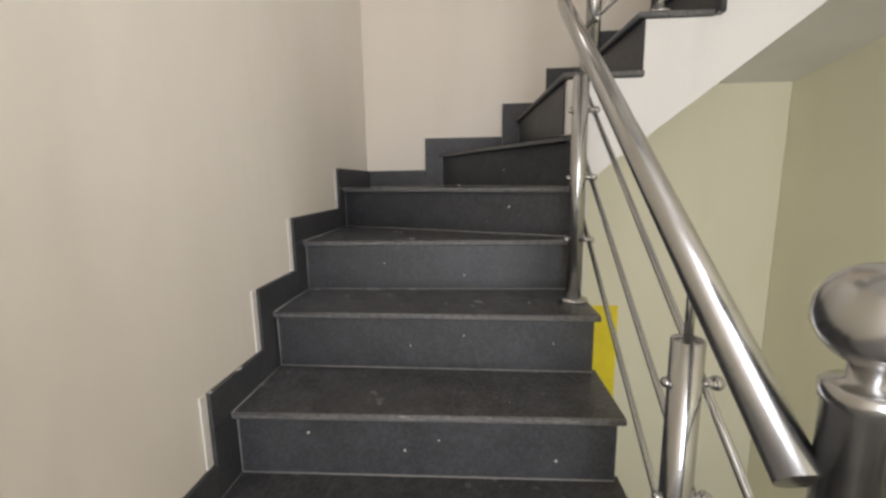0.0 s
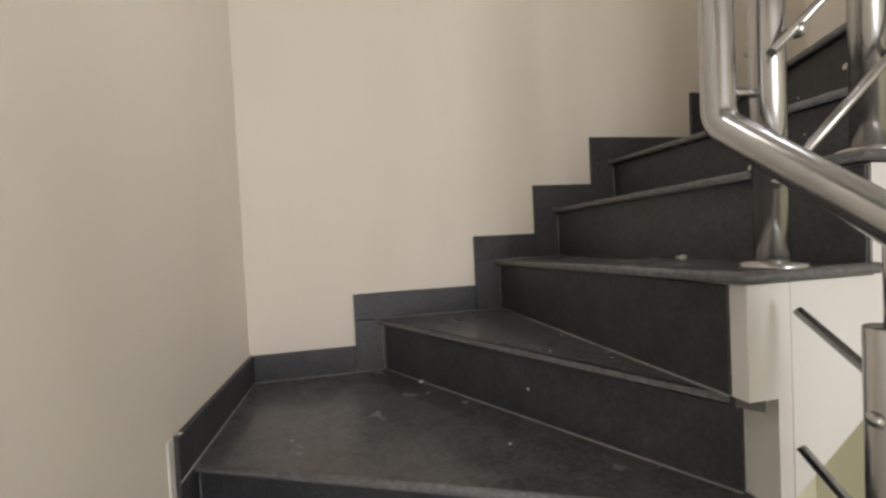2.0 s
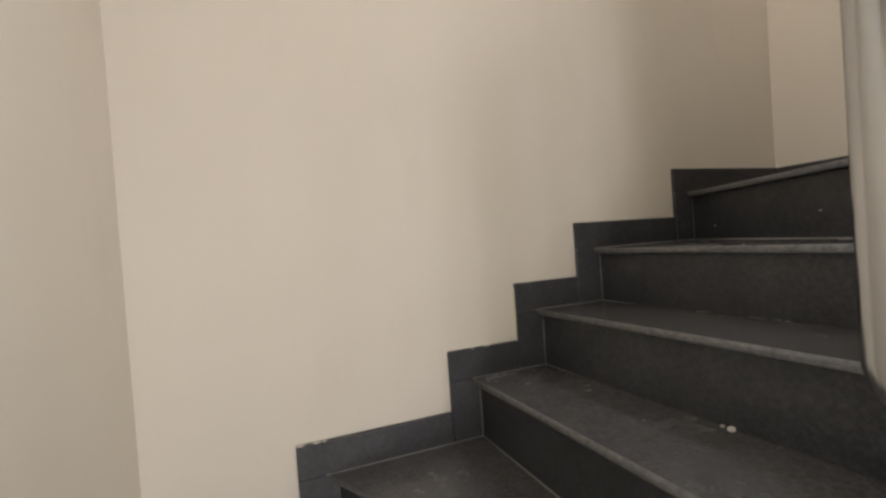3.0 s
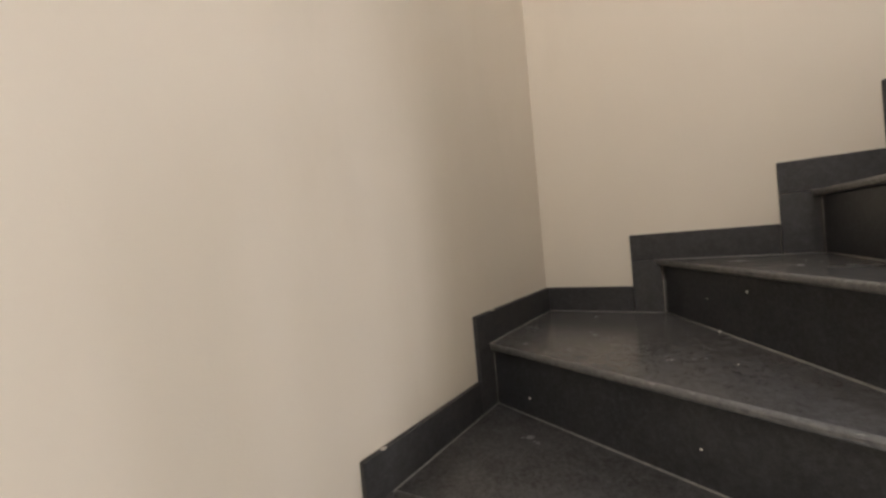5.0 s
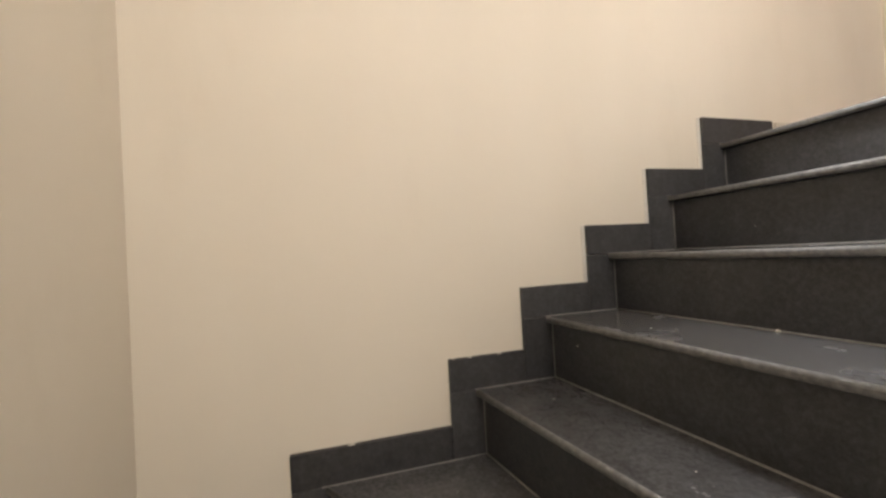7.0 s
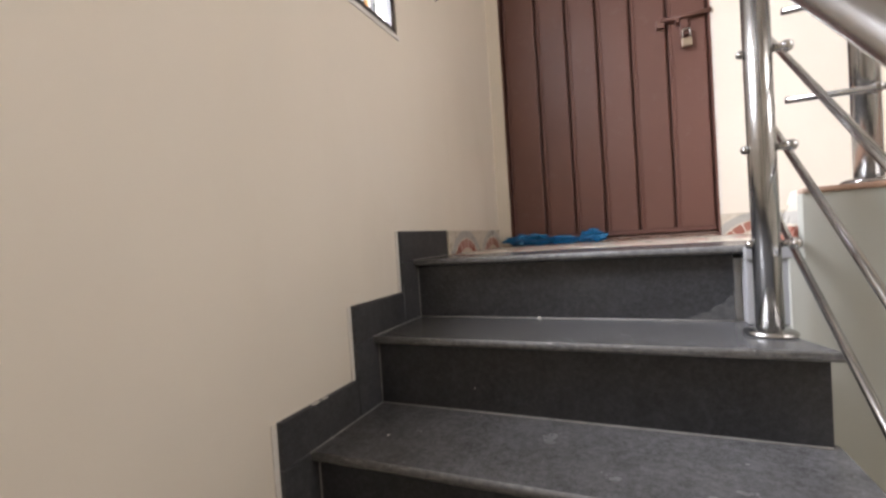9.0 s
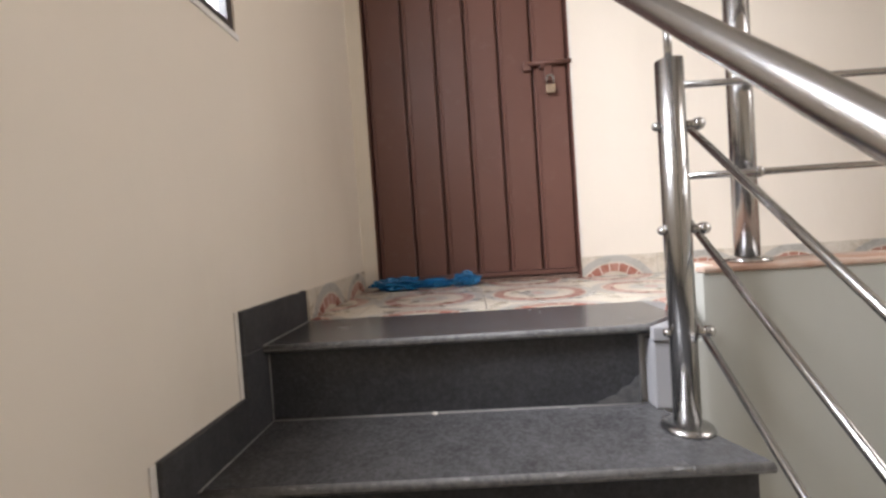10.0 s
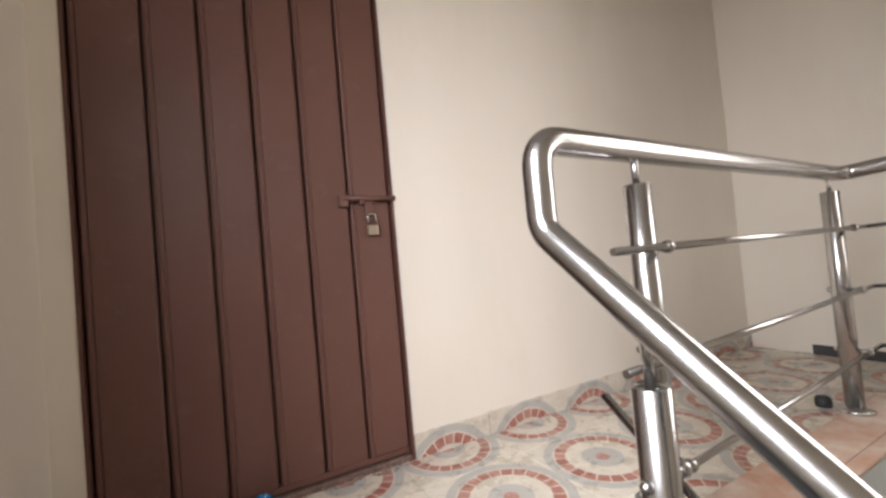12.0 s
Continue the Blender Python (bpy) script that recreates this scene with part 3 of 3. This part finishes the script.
def filler(run, a, z0, z1, wide=0.02):
    t = 0.004
    lo, hi = (a - wide, a) if run != "e" else (a, a + wide)
    span = {"w": ((0.0, lo, z0), (t, hi, z1)), "n": ((lo, NORTH - t, z0), (hi, NORTH, z1)), "e": ((EAST - t, lo, z0), (EAST, hi, z1))}[run]
    return boxes("filler_strip", PUTTY, [span], skirting, "", 0.0015)


for k in range(-1, 16):
    run, f = run_of(k), FRONT[k]
    sign = -1 if run == "e" else 1
    skirt_piece(run, f, f + sign * FACE, Z[k - 1] + 0.001, Z[k] - 0.0008)
    if k == 15:
        skirt_piece(run, f, 0.292, Z[k], Z[k] + SKIRT)
    elif k == 4:
        skirt_piece("w", f, NORTH, Z[k], Z[k] + SKIRT)
        skirt_piece("n", 0.012, FRONT[5], Z[k], Z[k] + SKIRT)
    elif k == 9:
        skirt_piece("n", f, EAST, Z[k], Z[k] + SKIRT)
        skirt_piece("e", NORTH - 0.012, FRONT[10], Z[k], Z[k] + SKIRT)
    else:
        skirt_piece(run, f, FRONT[k + 1], Z[k], Z[k] + SKIRT)
    ends = {4: [("w", f, NORTH - 0.013), ("n", 0.013, FRONT[5] + FACE)], 9: [("n", f + LIP, EAST - 0.013), ("e", NORTH - 0.013, FRONT[10] - FACE)],
            15: [("e", f - LIP, 0.292)]}.get(k, [(run, f + sign * LIP, FRONT[k + 1] + sign * FACE if k < 15 else 0)])
    for r, a, b in ends:
        q = {"w": lambda v: (0.0125, v), "n": lambda v: (v, NORTH - 0.0125), "e": lambda v: (EAST - 0.0125, v)}[r]
        bm = bmesh.new()
        tube(bm, [(*q(a), Z[k] + 0.0005), (*q((a + b) / 2), Z[k] + 0.0005), (*q(b), Z[k] + 0.0005)], 0.002, 6)
        part("grout_line", bm, GROUT, skirting)
    if k <= 4:
        filler(run, f, Z[k - 1] + SKIRT, Z[k] + SKIRT, 0.022)
    if k >= 13:
        filler(run, f, Z[k - 1] + SKIRT, Z[k] + SKIRT, 0.012)

# ---- railing ----
railing = thing("stair_railing", "brushed stainless steel stair railing with round posts and thin rods", "railing", (0, 0, 0))
R1, R3, RL = 0.898, 1.438, 0.50       # handrail lines: first flight, top flight, landing
bm = bmesh.new()
rail = fillet([(0.912, 0.262, 0.437), (R1, 1.36, 1.288), (R1, 1.36, 1.78), (1.372, 1.415, 2.10), (1.372, 1.415, 2.54), (R3, RL, 3.322),
               (R3, RL, 3.462), (0.10, 0.425, 3.455), (0.10, 1.15, 3.50)], 0.05, 8)
tube(bm, rail, 0.0228, 22)
part("handrail", bm, STEEL, railing, "thick tubular handrail, bent at the turns")


def post(x, y, z, top, rail_z, well, heights):
    """An upright with its flange, the thin rod up to the handrail, and the clips that hold the rods."""
    bm = bmesh.new()
    r = 0.0234
    lathe(bm, [(r, 0), (r, top - z), (r - 0.002, top - z + 0.001), (r - 0.004, top - z - 0.004)], (x, y, z), 22)
    p = part("post", bm, STEEL, railing)
    bm = bmesh.new()
    lathe(bm, [(0.044, 0.0), (0.0455, 0.003), (0.043, 0.008), (0.034, 0.012), (0.0258, 0.014), (0.0237, 0.0145)], (x, y, z), 24)
    part("flange", bm, STEEL, p, "domed base cover")
    bm = bmesh.new()
    tube(bm, [(x, y, top - 0.005), (x, y, rail_z)], 0.0065, 10)
    part("rod", bm, STEEL, p)
    dx, dy = well
    for h in heights:
        bm = bmesh.new()
        tube(bm, [(x + dx * 0.022, y + dy * 0.022, h), (x + dx * 0.046, y + dy * 0.046, h)], 0.0075, 10)
        ball(bm, (x + dx * 0.046, y + dy * 0.046, h), 0.0115, 12, 8)
        part("clip", bm, STEEL, p)
        bm = bmesh.new()
        ball(bm, (x - dx * 0.0265, y - dy * 0.0265, h), 0.0085, 10, 7)
        part("stud", bm, STEEL, p)
    return p


def rods(pairs, r=0.0068):
    for a, b in pairs:
        bm = bmesh.new()
        tube(bm, [a, b], r, 10, True)
        part("rail_rod", bm, STEEL, railing)


def rail1(y):
    return 0.437 + (1.288 - 0.437) * (y - 0.262) / (1.36 - 0.262)


post(0.915, 1.17, Z[2], 1.02, rail1(1.17), (1, 0), (0.543, 0.731, 0.925))
post(0.917, 0.49, Z[-1], 0.49, rail1(0.49), (1, 0), (0.04, 0.228, 0.422))
rods([((0.945, 0.24, h - 0.74 * 0.94), (0.958, 1.30, h + 0.74 * 0.12)) for h in (0.543, 0.731, 0.925)])
post(0.993, 1.364, Z[6] + 0.0175, 1.735, 1.83, (0, -1), (1.225, 1.41, 1.595))
post(1.198, 1.368, Z[7] + 0.0175, 1.9, 1.975, (0, -1), (1.395, 1.58, 1.765))
rods([((0.945, 1.317, h - 0.035), (1.42, 1.317, h + 0.87 * 0.435)) for h in (1.225, 1.41, 1.595)])
rods([((R1, 1.36, 1.335), (0.985, 1.362, 1.335))])


def rail3(y):
    return 3.322 + (2.54 - 3.322) * (y - RL) / (1.415 - RL)


post(1.411, 0.634, Z[14], 3.112, rail3(0.634), (-1, 0), (2.62, 2.808, 2.996))
post(1.398, 1.24, Z[11], 2.63, rail3(1.24), (-1, 0), (2.171, 2.354, 2.541))
rods([((1.367, 0.52, h + 0.068), (1.322, 1.40, h - 0.682)) for h in (2.62, 2.808, 2.996)])
post(1.20, 0.492, KERB, 3.395, 3.458, (0, 1), (2.912, 3.095, 3.28))
post(0.214, 0.433, KERB, 3.395, 3.456, (0, 1), (2.912, 3.095, 3.28))
rods([((1.345, RL + 0.046, h), (0.10, 0.474, h)) for h in (2.912, 3.095, 3.28)])
rods([((0.10, 0.474, h), (0.08, 1.15, h + 0.03)) for h in (2.912, 3.095, 3.28)])
bm = bmesh.new()
lathe(bm, [(0.031, 0), (0.031, 0.872), (0.034, 0.874), (0.0345, 0.888), (0.030, 0.892), (0.017, 0.895), (0.016, 0.915)], (0.952, 0.255, FLOOR), 32)
newel = part("newel_post", bm, STEEL, railing, "stout tubular newel at the foot of the railing")
bm = bmesh.new()
ball(bm, (0.952, 0.255, FLOOR + 0.955), 0.047, 36, 24)
part("finial", bm, STEEL, newel, "polished hollow ball")
bm = bmesh.new()
lathe(bm, [(0.06, 0), (0.062, 0.006), (0.055, 0.016), (0.034, 0.024)], (0.952, 0.255, FLOOR), 24)
part("flange", bm, STEEL, newel)

# ---- kerb of the landing ----
kerb = boxes("landing_kerb", TERRACOTTA, [((0.0, 0.415, LAND), (1.29, EDGE_Y - 0.032, KERB)), ((0.0, EDGE_Y - 0.03, KERB - 0.0115), (1.33, EDGE_Y + 0.004, KERB)), ((0.0, EDGE_Y + 0.006, KERB - 0.0115), (0.364, 1.2, KERB))], None, "", 0.004)
tagged(kerb, "low landing kerb topped with smeared terracotta screed", "kerb", kind="structure")
bm = bmesh.new()
prism(bm, [(1.291, LAND), (1.338, LAND), (1.306, KERB + 0.002), (1.291, KERB + 0.002)], 0.405, EDGE_Y - 0.033, 1)
soften(bm, 0.002, 1)
part("end_tile", bm, MOSAIC_LOW, kerb, "mosaic tile leaning on the kerb's end", (1.40, 0.40, LAND))

# ---- door ----
door = thing("door_1", "closed dark brown metal door of vertical boards", "door", (0, 0, 0), "structure")
cuts = [DX1 - 0.006, 2.022, 1.884, 1.752, 1.613, 1.472, DX0 + 0.006]
DZ0 = LAND + 0.022
for a, b in zip(cuts, cuts[1:]):
    bm = bmesh.new()
    lo, hi = b + 0.0048, a - 0.0048
    prof = [(lo, -0.03), (lo, -0.004), (lo + 0.005, 0.0), (hi - 0.019, 0.0), (hi - 0.016, -0.003), (hi - 0.013, -0.003),
            (hi - 0.010, 0.0), (hi - 0.005, 0.0), (hi, -0.004), (hi, -0.03)]
    prism(bm, [(x, SOUTH - 0.012 + y) for x, y in prof], DZ0 + 0.022, DTOP - 0.03)
    part("door_board", bm, DOOR, door)
boxes("door_backing", DOOR, [((DX0 + 0.006, SOUTH - 0.055, DZ0), (DX1 - 0.006, SOUTH - 0.041, DTOP - 0.012))], door)
boxes("bottom_rail", DOOR, [((DX0 + 0.008, SOUTH - 0.040, DZ0), (DX1 - 0.008, SOUTH - 0.014, DZ0 + 0.02))], door, "", 0.003)
boxes("door_frame", DOOR, [((DX0 - 0.002, SOUTH - 0.09, LAND), (DX0 + 0.005, SOUTH + 0.003, DTOP)), ((DX1 - 0.005, SOUTH - 0.09, LAND), (DX1 + 0.002, SOUTH + 0.003, DTOP)),
                           ((DX0 + 0.005, SOUTH - 0.09, DTOP - 0.011), (DX1 - 0.005, SOUTH + 0.003, DTOP))], door)
boxes("threshold", make_rough("dusty_threshold", (0.09, 0.05, 0.04), (0.2, 0.13, 0.1), 0.9, 35), [((DX0 + 0.006, SOUTH - 0.2, LAND - 0.03), (DX1 - 0.006, SOUTH - 0.002, LAND + 0.016))], door, "dusty brown threshold under the door", 0.004)
boxes("frame_filler", PUTTY, [((DX0 - 0.011, SOUTH, LAND + 0.087), (DX0 - 0.003, SOUTH + 0.002, DTOP))], door, "pale filler beside the frame", 0.0008)
LZ = 3.53
bm = bmesh.new()
tube(bm, [(1.495, SOUTH + 0.008, LZ), (1.312, SOUTH + 0.008, LZ)], 0.0095, 12)
latch = part("bolt", bm, DOOR, door, "brown painted sliding bolt")
boxes("bolt_plate", DOOR, [((1.48, SOUTH - 0.012, LZ - 0.028), (1.51, SOUTH + 0.012, LZ + 0.012)), ((1.426, SOUTH - 0.012, LZ - 0.022), (1.441, SOUTH + 0.014, LZ + 0.012))], latch, "", 0.002)
boxes("hasp", DOOR, [((1.393, SOUTH - 0.011, LZ - 0.075), (1.423, SOUTH + 0.004, LZ - 0.008))], latch, "", 0.002)

lock = thing("padlock", "small worn brass padlock hanging on the bolt", "padlock", (1.403, SOUTH + 0.012, LZ - 0.13))
bm = bmesh.new()
box(bm, (-0.0185, -0.008, 0.002), (0.0185, 0.008, 0.036))
soften(bm, 0.004, 3)
part("lock_body", bm, BRASS, lock)
bm = bmesh.new()
tube(bm, fillet([(-0.014, 0, 0.035), (-0.014, 0, 0.075), (0.014, 0, 0.075), (0.014, 0, 0.035)], 0.013, 8), 0.0035, 10)
part("shackle", bm, STEEL, lock)

# ---- east window ----
win = thing("window_1", "barred window with a bronze aluminium frame", "window", (0, 0, 0), "structure")
FX = EAST + 0.004
boxes("window_frame", BROWN_ALU, [((FX, WY0, WZ0), (FX + 0.02, WY0 + 0.02, WZ1)), ((FX, WY1 - 0.02, WZ0), (FX + 0.03, WY1, WZ1)),
                                  ((FX, WY0 + 0.02, WZ0), (FX + 0.03, WY1 - 0.02, WZ0 + 0.022)), ((FX, WY0 + 0.02, WZ1 - 0.02), (FX + 0.03, WY1 - 0.02, WZ1))], win, "", 0.002)
boxes("window_sill", PLASTER, [((EAST - 0.005, WY0 - 0.004, WZ0 - 0.013), (EAST, WY1 + 0.01, WZ0))], win, "pale plaster band under the frame", 0.002)
for y, wide in ((0.631, 0.009), (0.684, 0.008), (0.712, 0.014), (1.0, 0.022)):
    boxes("mullion", BROWN_ALU, [((FX + 0.008, y - wide / 2, WZ0 + 0.0225), (FX + 0.022, y + wide / 2, WZ1 - 0.021))], win)
# Ochre strips added to stand in for light on the window reveal.
for y, deep in ((0.735, 0.02), (0.690, 0.03), (0.660, 0.02)):
    boxes("reveal_strip", OCHRE, [((FX + 0.034, y - 0.036, WZ0 + 0.001), (FX + 0.034 + deep, y - 0.031, WZ1 - 0.001))], win, "ochre strip behind the glass, in place of the lit window reveal")
pane = boxes("pane", GLASS, [((FX + 0.024, WY0 + 0.0205, WZ0 + 0.0225), (FX + 0.027, 1.0, WZ1 - 0.021))], win)
pane.visible_shadow = False
grille = thing("window_bars", "dark painted burglar bars outside the window", "grille", (0, 0, 0))
for i in range(6):
    y = WY0 + 0.06 + i * 0.135
    bm = bmesh.new()
    tube(bm, [(2.44, y, WZ0), (2.44, y, WZ1)], 0.006, 8)
    part("bar", bm, BAR_PAINT, grille)
bm = bmesh.new()
tube(bm, [(2.313, 0.583, WZ0), (2.313, 0.583, WZ1)], 0.003, 8)
part("thin_bar", bm, BAR_PAINT, grille)
bm = bmesh.new()
tube(bm, [(2.31, WY0, 3.44), (2.31, WY1, 3.44)], 0.003, 8)
part("thin_bar", bm, BAR_PAINT, grille)
for z in (3.43, 3.86, 4.28):
    boxes("cross_bar", BAR_PAINT, [((2.43, WY0, z - 0.008), (2.433, WY1, z + 0.008))], grille)
plate = boxes("wall_plate", NAVY, [((EAST - 0.008, 0.22, 3.548), (EAST, 0.345, 3.612))], None, "", 0.002)
tagged(plate, "small navy blue rectangular plate stuck on the wall", "wall plate")
boxes("plate_edge", WHITE, [((EAST - 0.005, 0.225, 3.543), (EAST, 0.34, 3.5475))], plate, "pale glue edge")
ob = boxes("neighbour_house", NEIGHBOUR, [((5.2, -9, -3), (9, -1.6, 7.5))])
tagged(ob, "plain sunlit yellowish house wall outside the window", "house")

# ---- loose things ----
bag = thing("plastic_bag", "crumpled blue plastic bag lying against the door", "plastic bag", (2.0, SOUTH + 0.07, LAND))
rnd = random.Random(7)
for cx, cy, rx, ry, rz in ((0.1, 0.0, 0.13, 0.075, 0.045), (-0.05, -0.02, 0.12, 0.045, 0.032), (-0.19, -0.02, 0.07, 0.045, 0.05)):
    bm = bmesh.new()
    bmesh.ops.create_icosphere(bm, subdivisions=4, radius=1.0)
    for v in bm.verts:
        p = v.co.copy()
        n1 = noise.noise(p * 2.3 + Vector((cx * 40, 0, 0)))
        n2 = abs(noise.noise(p * 5.5 + Vector((0, cx * 30, 0))))
        s = 0.85 + 0.4 * n1 - 0.45 * n2
        v.co = Vector((cx + p.x * rx * s, cy + p.y * ry * s, max(0.001, rz * 0.55 + p.z * rz * 0.8 * s)))
    for f in bm.faces:
        f.smooth = False
    part("bag_fold", bm, BLUE_BAG, bag)

bm = bmesh.new()
box(bm, (1.29, NORTH - 0.017, -0.60), (1.437, NORTH - 0.0052, 0.004))
soften(bm, 0.004, 2)
tagged(part("wall_board", bm, YELLOW), "bright yellow plastic board fixed on the wall below the stairs", "wall board")

cap = thing("rubber_cap", "small black rubber cap lying on the landing tiles", "rubber cap", (-0.1, 0.24, LAND))
bm = bmesh.new()
lathe(bm, [(0.024, 0), (0.026, 0.006), (0.026, 0.03), (0.02, 0.038), (0.008, 0.04)], (0, 0, 0), 18)
part("cap_body", bm, BLACK, cap)

bm = bmesh.new()
rnd = random.Random(5)
for i in range(64):
    x, r = rnd.uniform(DX0 + 0.02, 1.95), rnd.uniform(0.002, 0.008)
    m = Matrix.Translation((x, SOUTH + rnd.uniform(-0.006, 0.03), LAND + r * 0.5)) @ Matrix.Rotation(rnd.uniform(0, 3), 4, "Z") @ Matrix.Diagonal((r * rnd.uniform(0.8, 2.6), r, r * 0.6, 1))
    bmesh.ops.create_icosphere(bm, subdivisions=1, radius=1.0, matrix=m)
for v in bm.verts:
    v.co += Vector((rnd.uniform(-1, 1), rnd.uniform(-1, 1), rnd.uniform(0, 0.4))) * 0.0012
tagged(part("door_debris", bm, make_rough("mortar_crumbs", (0.2, 0.1, 0.07), (0.45, 0.36, 0.3), 0.9, 60)), "brown crumbs of mortar along the door's foot", "debris", kind="stuff")

# ---- landing tiles ----
floor2 = thing("landing_floor", "glazed landing tiles printed with mosaic rosettes", "floor", (0, 0, 0), "structure")
boxes("tile_bed", GROUT, [((WEST, SOUTH, LAND - 0.03), (1.33, 0.413, LAND - 0.0025)), ((1.33, SOUTH, LAND - 0.03), (EAST, 0.262, LAND - 0.0025))], floor2)
PITCH = 0.372
for i in range(-2, 8):
    for j in range(-1, 3):
        cx, cy = 1.565 - PITCH * i, -0.005 + PITCH * j
        x0, x1 = max(cx - PITCH / 2 + 0.001, WEST), min(cx + PITCH / 2 - 0.001, EAST)
        y0, y1 = max(cy - PITCH / 2 + 0.001, SOUTH), min(cy + PITCH / 2 - 0.001, 0.413)
        if x1 - x0 < 0.02 or y1 - y0 < 0.02:
            continue
        spans = [(x0, x1, y0, y1)]
        if y1 > 0.26:
            spans = []
            if x0 < 1.288:
                spans.append((x0, min(x1, 1.288), y0, y1))
            if x1 > 1.288:
                spans.append((max(x0, 1.2885), x1, y0, 0.2615))
        for a0, a1, b0, b1 in spans:
            if a1 - a0 < 0.01 or b1 - b0 < 0.01:
                continue
            bm = bmesh.new()
            box(bm, (a0, b0, LAND - 0.012), (a1, b1, LAND))
            soften(bm, 0.001, 1)
            part("floor_tile", bm, MOSAIC, floor2, "", (cx, cy, LAND))
low = thing("landing_skirting", "low mosaic tile skirting round the landing", "skirting", (0, 0, 0), "structure")
for i in range(-2, 8):
    cx = 1.185 - 0.362 * i
    a, b = max(cx - 0.18, WEST), min(cx + 0.18, EAST - 0.01)
    if b > a:
        for a0, b0 in ((a, min(b, DX0 - 0.003)), (max(a, DX1 + 0.003), b)):
            if b0 - a0 > 0.01:
                bm = bmesh.new()
                box(bm, (a0, SOUTH, LAND), (b0, SOUTH + 0.01, LAND + 0.085))
                soften(bm, 0.001, 1)
                part("skirting_tile", bm, MOSAIC_LOW, low, "", (cx, SOUTH, LAND))
for cy in (0.1, -0.24):
    a, b = max(cy - 0.168, SOUTH + 0.012), min(cy + 0.17, 0.288)
    bm = bmesh.new()
    box(bm, (a - cy, -0.005, 0.0), (b - cy, 0.005, 0.085))
    soften(bm, 0.001, 1)
    t = part("skirting_tile", bm, MOSAIC_LOW, low)
    t.matrix_basis = pose(EAST - 0.005, cy, LAND, 0, 0, 90)
ws = thing("end_skirting", "dark granite skirting at the end of the landing", "skirting", (0, 0, 0), "structure")
boxes("skirting_tile", SHADED_SKIRTING, [((WEST, -0.08, LAND), (WEST + 0.012, EDGE_Y, LAND + 0.05))], ws, "", 0.0015)
